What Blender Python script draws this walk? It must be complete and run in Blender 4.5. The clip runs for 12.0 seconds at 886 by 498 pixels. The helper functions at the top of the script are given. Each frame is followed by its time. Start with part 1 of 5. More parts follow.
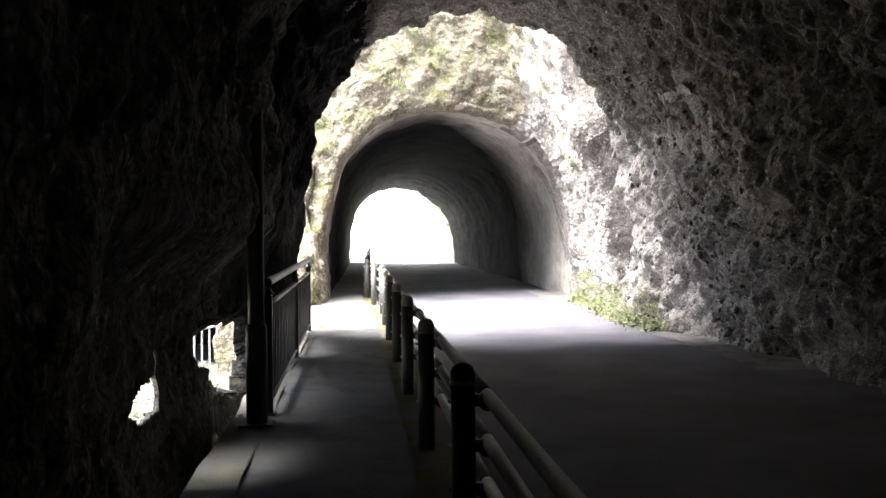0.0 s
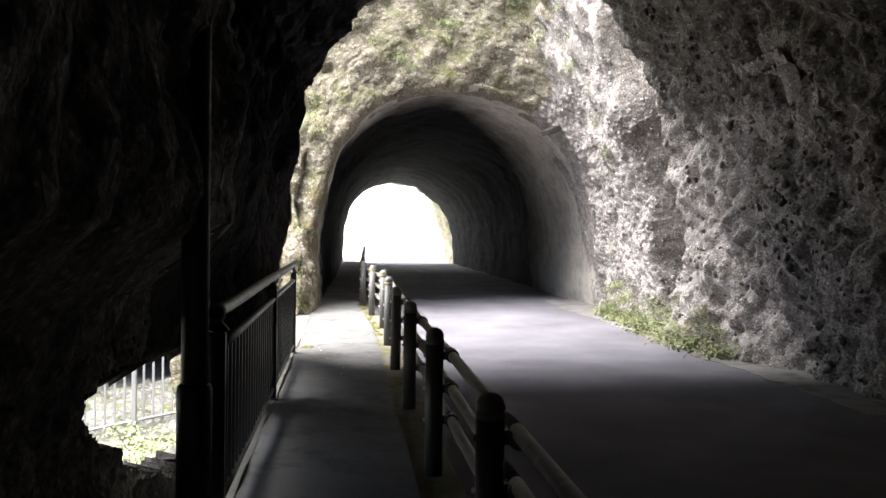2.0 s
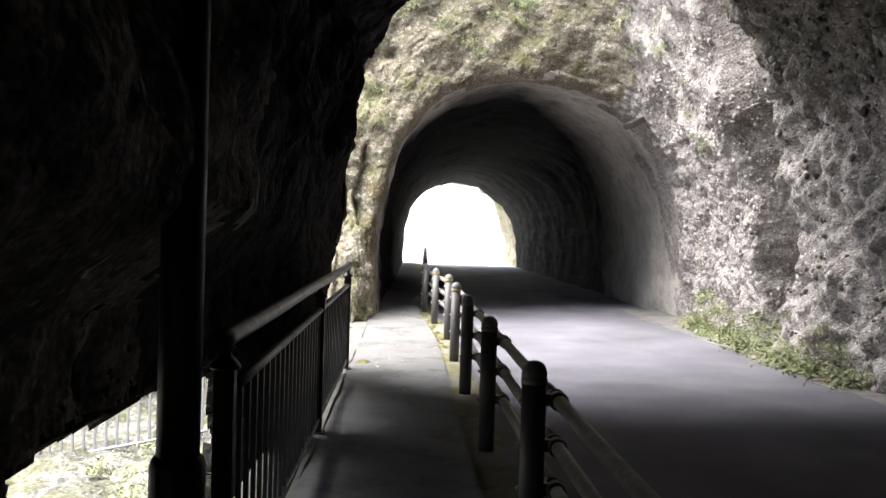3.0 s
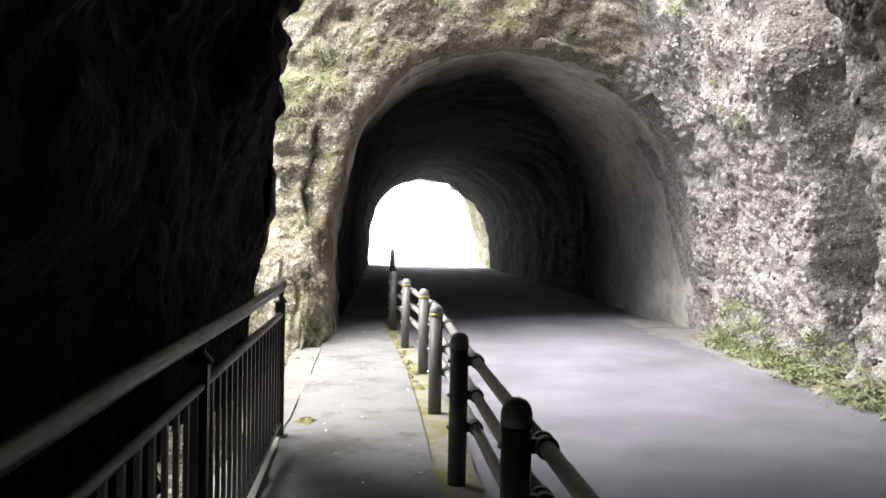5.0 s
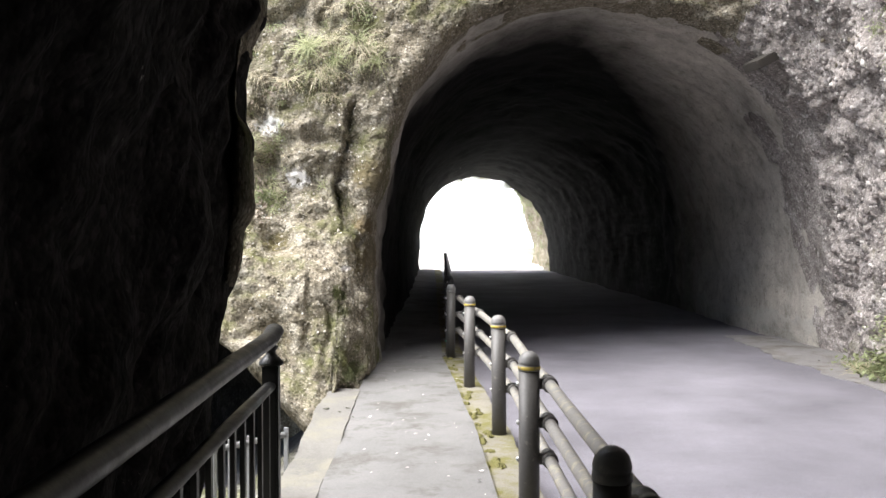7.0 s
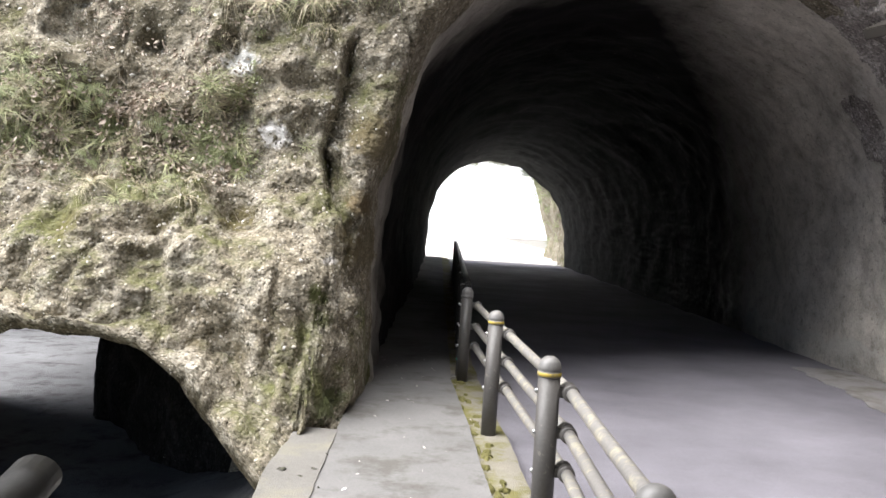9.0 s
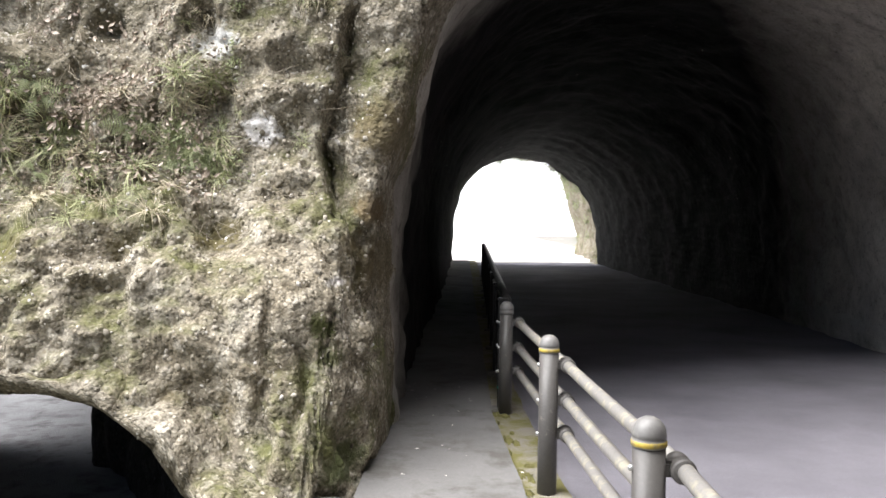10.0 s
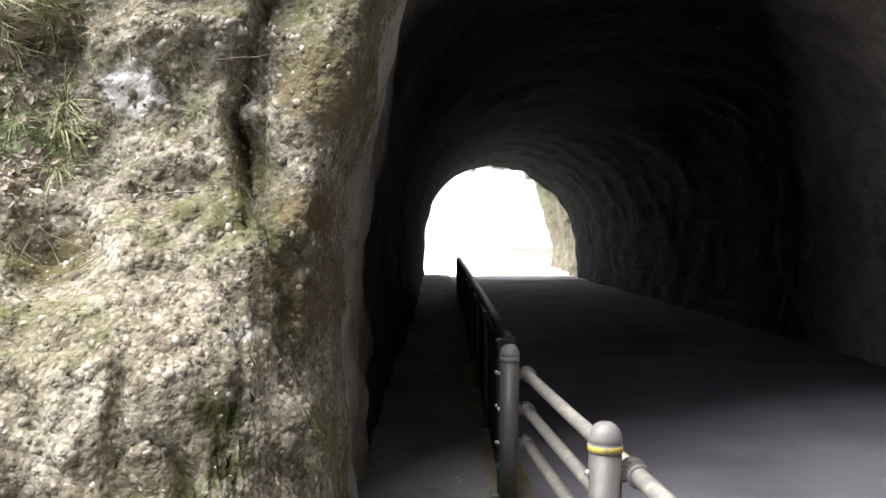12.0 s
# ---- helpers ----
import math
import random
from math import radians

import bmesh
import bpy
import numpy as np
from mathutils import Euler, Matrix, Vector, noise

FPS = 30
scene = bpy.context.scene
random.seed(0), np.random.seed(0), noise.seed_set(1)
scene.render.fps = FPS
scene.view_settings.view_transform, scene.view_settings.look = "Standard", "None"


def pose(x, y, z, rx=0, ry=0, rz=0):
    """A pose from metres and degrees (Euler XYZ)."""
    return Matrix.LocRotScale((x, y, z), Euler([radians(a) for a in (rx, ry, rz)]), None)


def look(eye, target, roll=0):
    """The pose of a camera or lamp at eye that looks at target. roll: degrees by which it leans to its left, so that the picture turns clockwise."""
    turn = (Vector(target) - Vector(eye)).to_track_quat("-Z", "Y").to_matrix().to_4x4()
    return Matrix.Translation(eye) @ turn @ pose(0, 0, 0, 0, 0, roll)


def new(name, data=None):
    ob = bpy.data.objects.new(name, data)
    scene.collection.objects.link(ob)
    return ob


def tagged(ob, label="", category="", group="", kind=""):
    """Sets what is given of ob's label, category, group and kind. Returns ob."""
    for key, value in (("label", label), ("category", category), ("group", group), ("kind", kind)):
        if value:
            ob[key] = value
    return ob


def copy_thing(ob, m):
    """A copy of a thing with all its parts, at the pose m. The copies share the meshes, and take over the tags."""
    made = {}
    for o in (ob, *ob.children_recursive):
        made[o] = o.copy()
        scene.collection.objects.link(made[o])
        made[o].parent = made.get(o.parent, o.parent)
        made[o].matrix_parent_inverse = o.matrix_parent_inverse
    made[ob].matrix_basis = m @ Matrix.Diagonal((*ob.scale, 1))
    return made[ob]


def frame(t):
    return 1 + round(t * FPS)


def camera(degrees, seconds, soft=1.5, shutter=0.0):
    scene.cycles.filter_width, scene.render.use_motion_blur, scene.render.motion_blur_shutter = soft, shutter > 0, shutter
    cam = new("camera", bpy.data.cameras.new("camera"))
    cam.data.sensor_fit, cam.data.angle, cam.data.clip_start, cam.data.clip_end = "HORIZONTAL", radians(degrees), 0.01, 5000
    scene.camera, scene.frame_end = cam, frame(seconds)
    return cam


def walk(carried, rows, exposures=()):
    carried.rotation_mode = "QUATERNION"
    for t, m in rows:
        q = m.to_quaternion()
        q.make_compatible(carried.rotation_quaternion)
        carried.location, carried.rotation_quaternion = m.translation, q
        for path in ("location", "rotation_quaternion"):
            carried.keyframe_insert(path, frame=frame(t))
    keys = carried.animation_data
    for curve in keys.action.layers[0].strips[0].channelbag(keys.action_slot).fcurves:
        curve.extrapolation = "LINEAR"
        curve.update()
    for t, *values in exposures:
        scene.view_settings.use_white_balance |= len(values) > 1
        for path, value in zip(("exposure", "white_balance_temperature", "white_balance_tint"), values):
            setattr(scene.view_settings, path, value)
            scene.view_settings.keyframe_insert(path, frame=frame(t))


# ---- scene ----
cam = camera(55.0, 12.0)
PATH = [
    (0, (0.093, 0.373, 1.438), (0.301, 2.362, 1.406), -0.3),
    (0.5, (0.052, 0.891, 1.425), (0.244, 2.881, 1.395), 1.0),
    (1, (0.07, 1.551, 1.479), (0.272, 3.541, 1.439), 0.8),
    (1.5, (0.012, 2.177, 1.449), (0.217, 4.166, 1.422), 1.3),
    (2, (0.03, 2.809, 1.468), (0.257, 4.796, 1.432), 0.8),
    (2.5, (0.005, 3.578, 1.452), (0.228, 5.566, 1.424), 1.4),
    (3, (-0.003, 4.181, 1.435), (0.086, 6.179, 1.402), 1.7),
    (3.2, (-0.026, 4.506, 1.441), (0.087, 6.502, 1.414), 2.1),
    (5, (0.054, 6.736, 1.473), (0.22, 8.729, 1.439), 1.0),
    (5.5, (0.067, 7.273, 1.471), (0.222, 9.267, 1.433), 1.6),
    (6, (0.042, 7.883, 1.479), (0.177, 9.878, 1.436), 1.3),
    (6.5, (0.01, 8.487, 1.49), (0.027, 10.487, 1.459), 1.1),
    (7, (0.038, 9.173, 1.501), (0.086, 11.172, 1.468), -0.1),
    (8.8, (-0.026, 11.107, 1.527), (0.049, 13.104, 1.46), 3.8),
    (9, (-0.015, 11.351, 1.52), (0.02, 13.349, 1.452), 3.7),
    (9.5, (-0.027, 11.972, 1.529), (0.006, 13.97, 1.465), 0.7),
    (10, (-0.036, 12.585, 1.529), (-0.062, 14.584, 1.464), 0.6),
    (10.5, (-0.008, 13.186, 1.526), (-0.006, 15.185, 1.457), 0.5),
    (11, (-0.031, 13.732, 1.521), (0.131, 15.725, 1.462), 1.5),
    (11.5, (-0.08, 14.204, 1.511), (-0.023, 16.203, 1.466), 1.8),
    (12, (-0.09, 14.463, 1.519), (-0.046, 16.462, 1.484), 0.0),
]
EXPOSURES = [(0, 3.5), (0.5, 3.25), (1.5, 2.8), (3, 2.45), (5, 2.35), (7, 1.95), (9, 1.74), (12, 1.78)]
walk(cam, [(t, look(eye, target, roll)) for t, eye, target, roll in PATH], EXPOSURES)

# ---- light: an overcast sky over the cleft between the two tunnels ----
world = bpy.data.worlds.new("sky")
scene.world = world
world.use_nodes = True
wn = world.node_tree.nodes
wn.clear()
sky = wn.new("ShaderNodeTexSky")
sky.sky_type, sky.sun_disc = "NISHITA", False
sky.sun_elevation, sky.sun_rotation = radians(65), radians(245)
sky.air_density, sky.dust_density, sky.ozone_density = 1.0, 1.6, 1.0
wbg, wout = wn.new("ShaderNodeBackground"), wn.new("ShaderNodeOutputWorld")
wbg.inputs["Strength"].default_value = 0.05
world.node_tree.links.new(sky.outputs[0], wbg.inputs[0])
world.node_tree.links.new(wbg.outputs[0], wout.inputs[0])
sun_data = bpy.data.lights.new("sun", "SUN")
sun_data.energy, sun_data.angle, sun_data.color = 4.9, radians(72), (1.0, 0.98, 0.97)
sun = new("sun", sun_data)
sun.matrix_world = look((-3, 10, 30), (-3 + 0.50 * 10, 10 + 0.13 * 10, 30 - 10))

# ---- materials ----


def mat(name, rough=0.8, metal=0.0):
    m = bpy.data.materials.new(name)
    m.use_nodes = True
    nt = m.node_tree
    b = nt.nodes["Principled BSDF"]
    b.inputs["Roughness"].default_value, b.inputs["Metallic"].default_value = rough, metal
    tc = nt.nodes.new("ShaderNodeTexCoord")
    return m, nt, b, tc.outputs["Object"]


def noise_tex(nt, co, scale, detail=6, rough=0.6, stretch=None):
    if stretch:
        mp = nt.nodes.new("ShaderNodeMapping")
        mp.inputs["Scale"].default_value = stretch
        nt.links.new(co, mp.inputs[0])
        co = mp.outputs[0]
    n = nt.nodes.new("ShaderNodeTexNoise")
    n.inputs["Scale"].default_value, n.inputs["Detail"].default_value, n.inputs["Roughness"].default_value = scale, detail, rough
    nt.links.new(co, n.inputs["Vector"])
    return n.outputs[0]


def voro(nt, co, scale, feature="F1", rnd=1.0):
    n = nt.nodes.new("ShaderNodeTexVoronoi")
    n.feature = feature
    n.inputs["Scale"].default_value, n.inputs["Randomness"].default_value = scale, rnd
    nt.links.new(co, n.inputs["Vector"])
    return n


def ramp(nt, fac, stops):
    r = nt.nodes.new("ShaderNodeValToRGB")
    els = r.color_ramp.elements
    while len(els) < len(stops):
        els.new(0.5)
    for e, (p, c) in zip(els, stops):
        e.position = p
        e.color = (*c, 1) if isinstance(c, tuple) else (c, c, c, 1)
    nt.links.new(fac, r.inputs[0])
    return r.outputs[0]


def mix(nt, fac, a, b, mode="MIX"):
    m = nt.nodes.new("ShaderNodeMix")
    m.data_type, m.blend_type = "RGBA", mode
    for sock, v in ((m.inputs[0], fac), (m.inputs[6], a), (m.inputs[7], b)):
        if isinstance(v, (int, float)):
            sock.default_value = v if sock == m.inputs[0] else (v, v, v, 1)
        elif isinstance(v, tuple):
            sock.default_value = (*v, 1)
        else:
            nt.links.new(v, sock)
    return m.outputs[2]


def maths(nt, op, a, b=0.0):
    m = nt.nodes.new("ShaderNodeMath")
    m.operation = op
    for sock, v in zip(m.inputs, (a, b)):
        if isinstance(v, (int, float)):
            sock.default_value = v
        else:
            nt.links.new(v, sock)
    return m.outputs[0]


def bump(nt, b, heights, dist=0.02, strength=0.8):
    last = None
    for h, d, s in heights:
        n = nt.nodes.new("ShaderNodeBump")
        n.inputs["Distance"].default_value, n.inputs["Strength"].default_value = d, s
        nt.links.new(h, n.inputs["Height"])
        if last is not None:
            nt.links.new(last, n.inputs["Normal"])
        last = n.outputs[0]
    nt.links.new(last, b.inputs["Normal"])


def rock_material(name, base, dark, pale, moss=0.5, pebbles=1.0, peb_scale=13.0, moss_col=(0.062, 0.066, 0.022), spots=(), salts=False, depth_shade=None):
    """Conglomerate: rounded stones set in a sandy matrix, with moss, lichen and damp streaks."""
    m, nt, b, co = mat(name, 0.9)
    b.inputs["Specular IOR Level"].default_value = 0.08
    warp = nt.nodes.new("ShaderNodeVectorMath")
    warp.operation = "ADD"
    wob = nt.nodes.new("ShaderNodeTexNoise")
    wob.inputs["Scale"].default_value, wob.inputs["Detail"].default_value = 3.5, 0.0
    nt.links.new(co, wob.inputs["Vector"])
    sc = nt.nodes.new("ShaderNodeVectorMath")
    sc.operation = "SCALE"
    sc.inputs[3].default_value = 0.06
    nt.links.new(wob.outputs[1], sc.inputs[0])
    nt.links.new(co, warp.inputs[0])
    nt.links.new(sc.outputs[0], warp.inputs[1])
    wco = warp.outputs[0]
    big = noise_tex(nt, co, 0.9, 8, 0.62)
    mid = noise_tex(nt, wco, 4.5, 8, 0.65)
    fine = noise_tex(nt, co, 38, 5, 0.7)
    v1 = voro(nt, wco, peb_scale)
    v2 = voro(nt, co, peb_scale * 2.7)
    v3 = voro(nt, co, peb_scale * 6.5)
    col = ramp(nt, mid, [(0.3, dark), (0.5, base), (0.72, pale)])
    tone = ramp(nt, big, [(0.3, 0.62), (0.52, 1.0), (0.75, 1.25)])
    col = mix(nt, 1.0, col, tone, "MULTIPLY")
    # single stones: each with its own grey
    bw = nt.nodes.new("ShaderNodeSeparateColor")
    nt.links.new(v1.outputs["Color"], bw.inputs[0])
    stone = ramp(nt, bw.outputs[0], [(0.0, tuple(c * 0.55 for c in dark)), (0.45, base), (0.8, pale), (1.0, tuple(min(0.75, c * 1.35) for c in pale))])
    inside = ramp(nt, v1.outputs["Distance"], [(0.28, 1.0), (0.5, 0.0)])
    pick = ramp(nt, bw.outputs[1], [(0.45, 0.0), (0.55, 0.75 * pebbles)])
    col = mix(nt, maths(nt, "MULTIPLY", inside, pick), col, stone)
    bw2 = nt.nodes.new("ShaderNodeSeparateColor")
    nt.links.new(v2.outputs["Color"], bw2.inputs[0])
    small = ramp(nt, bw2.outputs[0], [(0.0, tuple(c * 0.6 for c in dark)), (0.6, base), (1.0, tuple(min(0.75, c * 1.3) for c in pale))])
    inside2 = ramp(nt, v2.outputs["Distance"], [(0.25, 0.8 * pebbles), (0.5, 0.0)])
    col = mix(nt, inside2, col, small)
    bw3 = nt.nodes.new("ShaderNodeSeparateColor")
    nt.links.new(v3.outputs["Color"], bw3.inputs[0])
    col = mix(nt, 0.75 * pebbles, col, ramp(nt, bw3.outputs[0], [(0.0, 0.5), (0.5, 0.95), (0.85, 1.1), (1.0, 1.7)]), "MULTIPLY")
    pits = ramp(nt, noise_tex(nt, co, 17, 6, 0.7), [(0.33, 0.45), (0.44, 1.0)])
    col = mix(nt, 0.8, col, pits, "MULTIPLY")
    # moss in the broad hollows and on what faces up
    geo = nt.nodes.new("ShaderNodeNewGeometry")
    sep = nt.nodes.new("ShaderNodeSeparateXYZ")
    nt.links.new(geo.outputs["Normal"], sep.inputs[0])
    mm = maths(nt, "ADD", noise_tex(nt, co, 1.7, 7, 0.68), maths(nt, "MULTIPLY", sep.outputs[2], 0.10))
    mmask = ramp(nt, mm, [(0.62 - 0.2 * moss, 0.0), (0.78 - 0.2 * moss, min(1.0, 0.25 + moss))])
    mcol = mix(nt, fine, tuple(c * 0.6 for c in moss_col), tuple(min(1, c * 2.3) for c in moss_col))
    col = mix(nt, mmask, col, mcol)
    lich = ramp(nt, noise_tex(nt, wco, 6.5, 8, 0.75), [(0.66, 0.0), (0.71, 0.65)])
    col = mix(nt, lich, col, (0.62, 0.60, 0.55))
    for (px, py, pz), radius, tint, cover in spots:  # single patches of lichen or bright moss, and darker brown ones, several inside hollows
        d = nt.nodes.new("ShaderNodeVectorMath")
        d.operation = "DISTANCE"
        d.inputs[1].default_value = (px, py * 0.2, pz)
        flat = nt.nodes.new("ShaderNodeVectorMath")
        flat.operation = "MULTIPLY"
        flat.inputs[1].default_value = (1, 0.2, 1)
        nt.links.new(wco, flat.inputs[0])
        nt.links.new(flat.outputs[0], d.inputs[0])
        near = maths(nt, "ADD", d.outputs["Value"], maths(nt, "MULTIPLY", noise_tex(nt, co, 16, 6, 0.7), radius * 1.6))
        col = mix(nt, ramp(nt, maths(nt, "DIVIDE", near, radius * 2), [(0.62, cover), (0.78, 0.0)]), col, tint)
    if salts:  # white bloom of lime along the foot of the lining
        spos = nt.nodes.new("ShaderNodeSeparateXYZ")
        nt.links.new(co, spos.inputs[0])
        tide = maths(nt, "SUBTRACT", maths(nt, "MULTIPLY", noise_tex(nt, co, 3.2, 7, 0.7), 0.75), spos.outputs[2])
        col = mix(nt, ramp(nt, tide, [(0.0, 0.0), (0.03, 0.75), (0.12, 0.55), (0.2, 0.15)]), col, (0.55, 0.54, 0.5))
    if depth_shade:  # the coat ends raggedly; beyond it the tunnel's shade is put into the colour
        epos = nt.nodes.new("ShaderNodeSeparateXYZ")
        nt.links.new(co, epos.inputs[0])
        front = maths(nt, "ADD", depth_shade[0], maths(nt, "MULTIPLY", maths(nt, "MAXIMUM", maths(nt, "SUBTRACT", epos.outputs[0], 2.2), 0.0), 1.75))
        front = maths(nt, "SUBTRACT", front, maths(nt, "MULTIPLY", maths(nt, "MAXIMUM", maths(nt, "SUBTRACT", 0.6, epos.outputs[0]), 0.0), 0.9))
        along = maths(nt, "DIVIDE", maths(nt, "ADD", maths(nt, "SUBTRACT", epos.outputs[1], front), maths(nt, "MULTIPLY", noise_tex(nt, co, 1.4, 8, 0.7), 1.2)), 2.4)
        col = mix(nt, ramp(nt, along, [(0.0, 0.0), (1.0, 1.0)]), col, depth_shade[1])
    col = mix(nt, 0.5, col, ramp(nt, fine, [(0.3, 0.65), (0.7, 1.25)]), "MULTIPLY")
    nt.links.new(col, b.inputs["Base Color"])
    round1 = ramp(nt, v1.outputs["Distance"], [(0.0, 1.0), (0.3, 0.8), (0.62, 0.0)])
    round3 = ramp(nt, v3.outputs["Distance"], [(0.0, 1.0), (0.6, 0.0)])
    round2 = ramp(nt, v2.outputs["Distance"], [(0.0, 1.0), (0.6, 0.0)])
    bump(nt, b, [(round1, 0.018 * pebbles + 0.002, 0.6), (round2, 0.010 * pebbles + 0.001, 0.7), (round3, 0.004, 0.7), (fine, 0.003, 0.5)])
    return m


def ground_material(name, a, c, scale=40, grain=0.004, stains=None, rough=0.9, spread=0.5):
    m, nt, b, co = mat(name, rough)
    b.inputs["Specular IOR Level"].default_value = 0.15
    fine = noise_tex(nt, co, scale, 6, 0.7)
    broad = noise_tex(nt, co, 0.8, 7, 0.6)
    col = mix(nt, fine, a, c)
    col = mix(nt, 1.0, col, ramp(nt, broad, [(0.3, 0.72), (0.7, 1.18)]), "MULTIPLY")
    if stains:
        col = mix(nt, ramp(nt, noise_tex(nt, co, 2.6, 8, 0.7), [(spread, 0.0), (spread + 0.14, 0.85)]), col, stains)
    grit = voro(nt, co, scale * 3)
    col = mix(nt, 0.35, col, ramp(nt, grit.outputs["Distance"], [(0.1, 0.55), (0.6, 1.2)]), "MULTIPLY")
    nt.links.new(col, b.inputs["Base Color"])
    bump(nt, b, [(broad, 0.02, 0.3), (fine, grain, 0.7), (grit.outputs["Distance"], grain, 0.5)])
    return m


def paint_material(name, a, wear, rough=0.45, metal=0.0, amount=0.6):
    m, nt, b, co = mat(name, rough, metal)
    n = noise_tex(nt, co, 14, 8, 0.7)
    s = noise_tex(nt, co, 60, 4, 0.7)
    col = mix(nt, ramp(nt, n, [(amount, 0.0), (amount + 0.14, 0.9)]), a, wear)
    col = mix(nt, 0.5, col, ramp(nt, s, [(0.3, 0.75), (0.7, 1.2)]), "MULTIPLY")
    nt.links.new(col, b.inputs["Base Color"])
    nt.links.new(ramp(nt, n, [(0.3, rough * 0.8), (0.8, min(1.0, rough * 1.5))]), b.inputs["Roughness"])
    bump(nt, b, [(s, 0.002, 0.4)])
    return m


def leaf_material(name, a, c):
    m, nt, b, co = mat(name, 0.6)
    oi = nt.nodes.new("ShaderNodeObjectInfo")
    geo = nt.nodes.new("ShaderNodeNewGeometry")
    f = maths(nt, "ADD", maths(nt, "MULTIPLY", oi.outputs["Random"], 0.4), maths(nt, "MULTIPLY", geo.outputs["Random Per Island"], 0.6))
    nt.links.new(mix(nt, f, a, c), b.inputs["Base Color"])
    b.inputs["Transmission Weight"].default_value = 0.0
    return m


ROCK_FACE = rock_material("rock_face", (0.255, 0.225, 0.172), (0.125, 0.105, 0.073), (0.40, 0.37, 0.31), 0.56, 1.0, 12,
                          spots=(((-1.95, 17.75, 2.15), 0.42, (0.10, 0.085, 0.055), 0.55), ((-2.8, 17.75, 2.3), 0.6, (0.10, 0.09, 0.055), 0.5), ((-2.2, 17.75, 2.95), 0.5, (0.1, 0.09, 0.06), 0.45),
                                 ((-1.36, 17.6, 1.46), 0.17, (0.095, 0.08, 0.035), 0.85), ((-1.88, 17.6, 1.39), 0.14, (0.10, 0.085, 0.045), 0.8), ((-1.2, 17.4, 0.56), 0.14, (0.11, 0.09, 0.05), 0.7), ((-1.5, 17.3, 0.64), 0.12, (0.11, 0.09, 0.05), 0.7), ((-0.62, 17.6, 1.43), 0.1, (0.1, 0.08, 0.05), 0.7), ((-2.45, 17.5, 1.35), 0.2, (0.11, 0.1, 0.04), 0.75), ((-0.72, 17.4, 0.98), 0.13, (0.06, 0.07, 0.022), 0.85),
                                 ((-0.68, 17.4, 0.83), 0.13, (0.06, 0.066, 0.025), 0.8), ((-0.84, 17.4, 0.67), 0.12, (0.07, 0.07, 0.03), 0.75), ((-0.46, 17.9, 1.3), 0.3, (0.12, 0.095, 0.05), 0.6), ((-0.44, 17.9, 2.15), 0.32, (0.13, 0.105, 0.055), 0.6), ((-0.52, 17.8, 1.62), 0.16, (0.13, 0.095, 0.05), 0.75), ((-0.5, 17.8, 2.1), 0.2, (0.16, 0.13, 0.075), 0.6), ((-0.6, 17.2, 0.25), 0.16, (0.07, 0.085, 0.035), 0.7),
                                 ((-1.18, 17.75, 2.10), 0.15, (0.82, 0.79, 0.77), 1.0), ((-1.47, 17.75, 2.64), 0.2, (0.5, 0.5, 0.48), 0.9), ((-1.68, 17.5, 1.05), 0.085, (0.36, 0.33, 0.02), 0.9), ((-0.66, 17.4, 1.22), 0.05, (0.6, 0.57, 0.54), 0.8)))
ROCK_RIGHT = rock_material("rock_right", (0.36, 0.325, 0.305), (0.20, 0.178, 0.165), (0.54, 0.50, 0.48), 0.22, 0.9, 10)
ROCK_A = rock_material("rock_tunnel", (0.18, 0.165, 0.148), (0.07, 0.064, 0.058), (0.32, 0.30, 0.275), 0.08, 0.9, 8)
LINING = rock_material("sprayed_lining", (0.57, 0.53, 0.475), (0.36, 0.33, 0.29), (0.66, 0.62, 0.57), 0.12, 0.12, 11, salts=True, depth_shade=(19.3, (0.017, 0.016, 0.016)))
RUBBLE = rock_material("pale_rubble", (0.13, 0.125, 0.11), (0.05, 0.047, 0.04), (0.26, 0.25, 0.23), 0.3, 1.0, 6)
# darkened copy of the tunnel rock, with shade put into the colour
ROCK_SHADED = rock_material("shaded_rock", (0.022, 0.0205, 0.0195), (0.012, 0.011, 0.0105), (0.042, 0.039, 0.037), 0.05, 0.8, 8)
# rock of the deep tunnel, its shade put into the colour
ROCK_DEEP = rock_material("deep_shade_rock", (0.016, 0.015, 0.015), (0.010, 0.009, 0.009), (0.028, 0.026, 0.025), 0.0, 0.3, 9)
ASPHALT = ground_material("road_asphalt", (0.15, 0.144, 0.163), (0.225, 0.216, 0.242), 60, 0.003)
WALK = ground_material("walkway_asphalt", (0.135, 0.132, 0.13), (0.205, 0.20, 0.195), 55, 0.004, (0.10, 0.095, 0.085))
KERB = ground_material("mossy_kerb_concrete", (0.17, 0.16, 0.13), (0.27, 0.25, 0.21), 45, 0.010, (0.14, 0.13, 0.035), 0.9, 0.43)
GUTTER = ground_material("gutter_concrete", (0.22, 0.21, 0.21), (0.33, 0.315, 0.31), 40, 0.006, (0.16, 0.145, 0.12))
PALE = ground_material("glare_pale_road", (0.42, 0.41, 0.39), (0.56, 0.55, 0.52), 30, 0.004)
EDGING = ground_material("edge_concrete", (0.12, 0.115, 0.105), (0.22, 0.21, 0.195), 40, 0.006, (0.2, 0.19, 0.15))
LOWER = ground_material("lower_floor", (0.10, 0.10, 0.105), (0.18, 0.18, 0.185), 22, 0.03, (0.05, 0.049, 0.048), 0.85)
POST = paint_material("post_paint", (0.075, 0.07, 0.066), (0.22, 0.20, 0.17), 0.45, 0.0, 0.6)
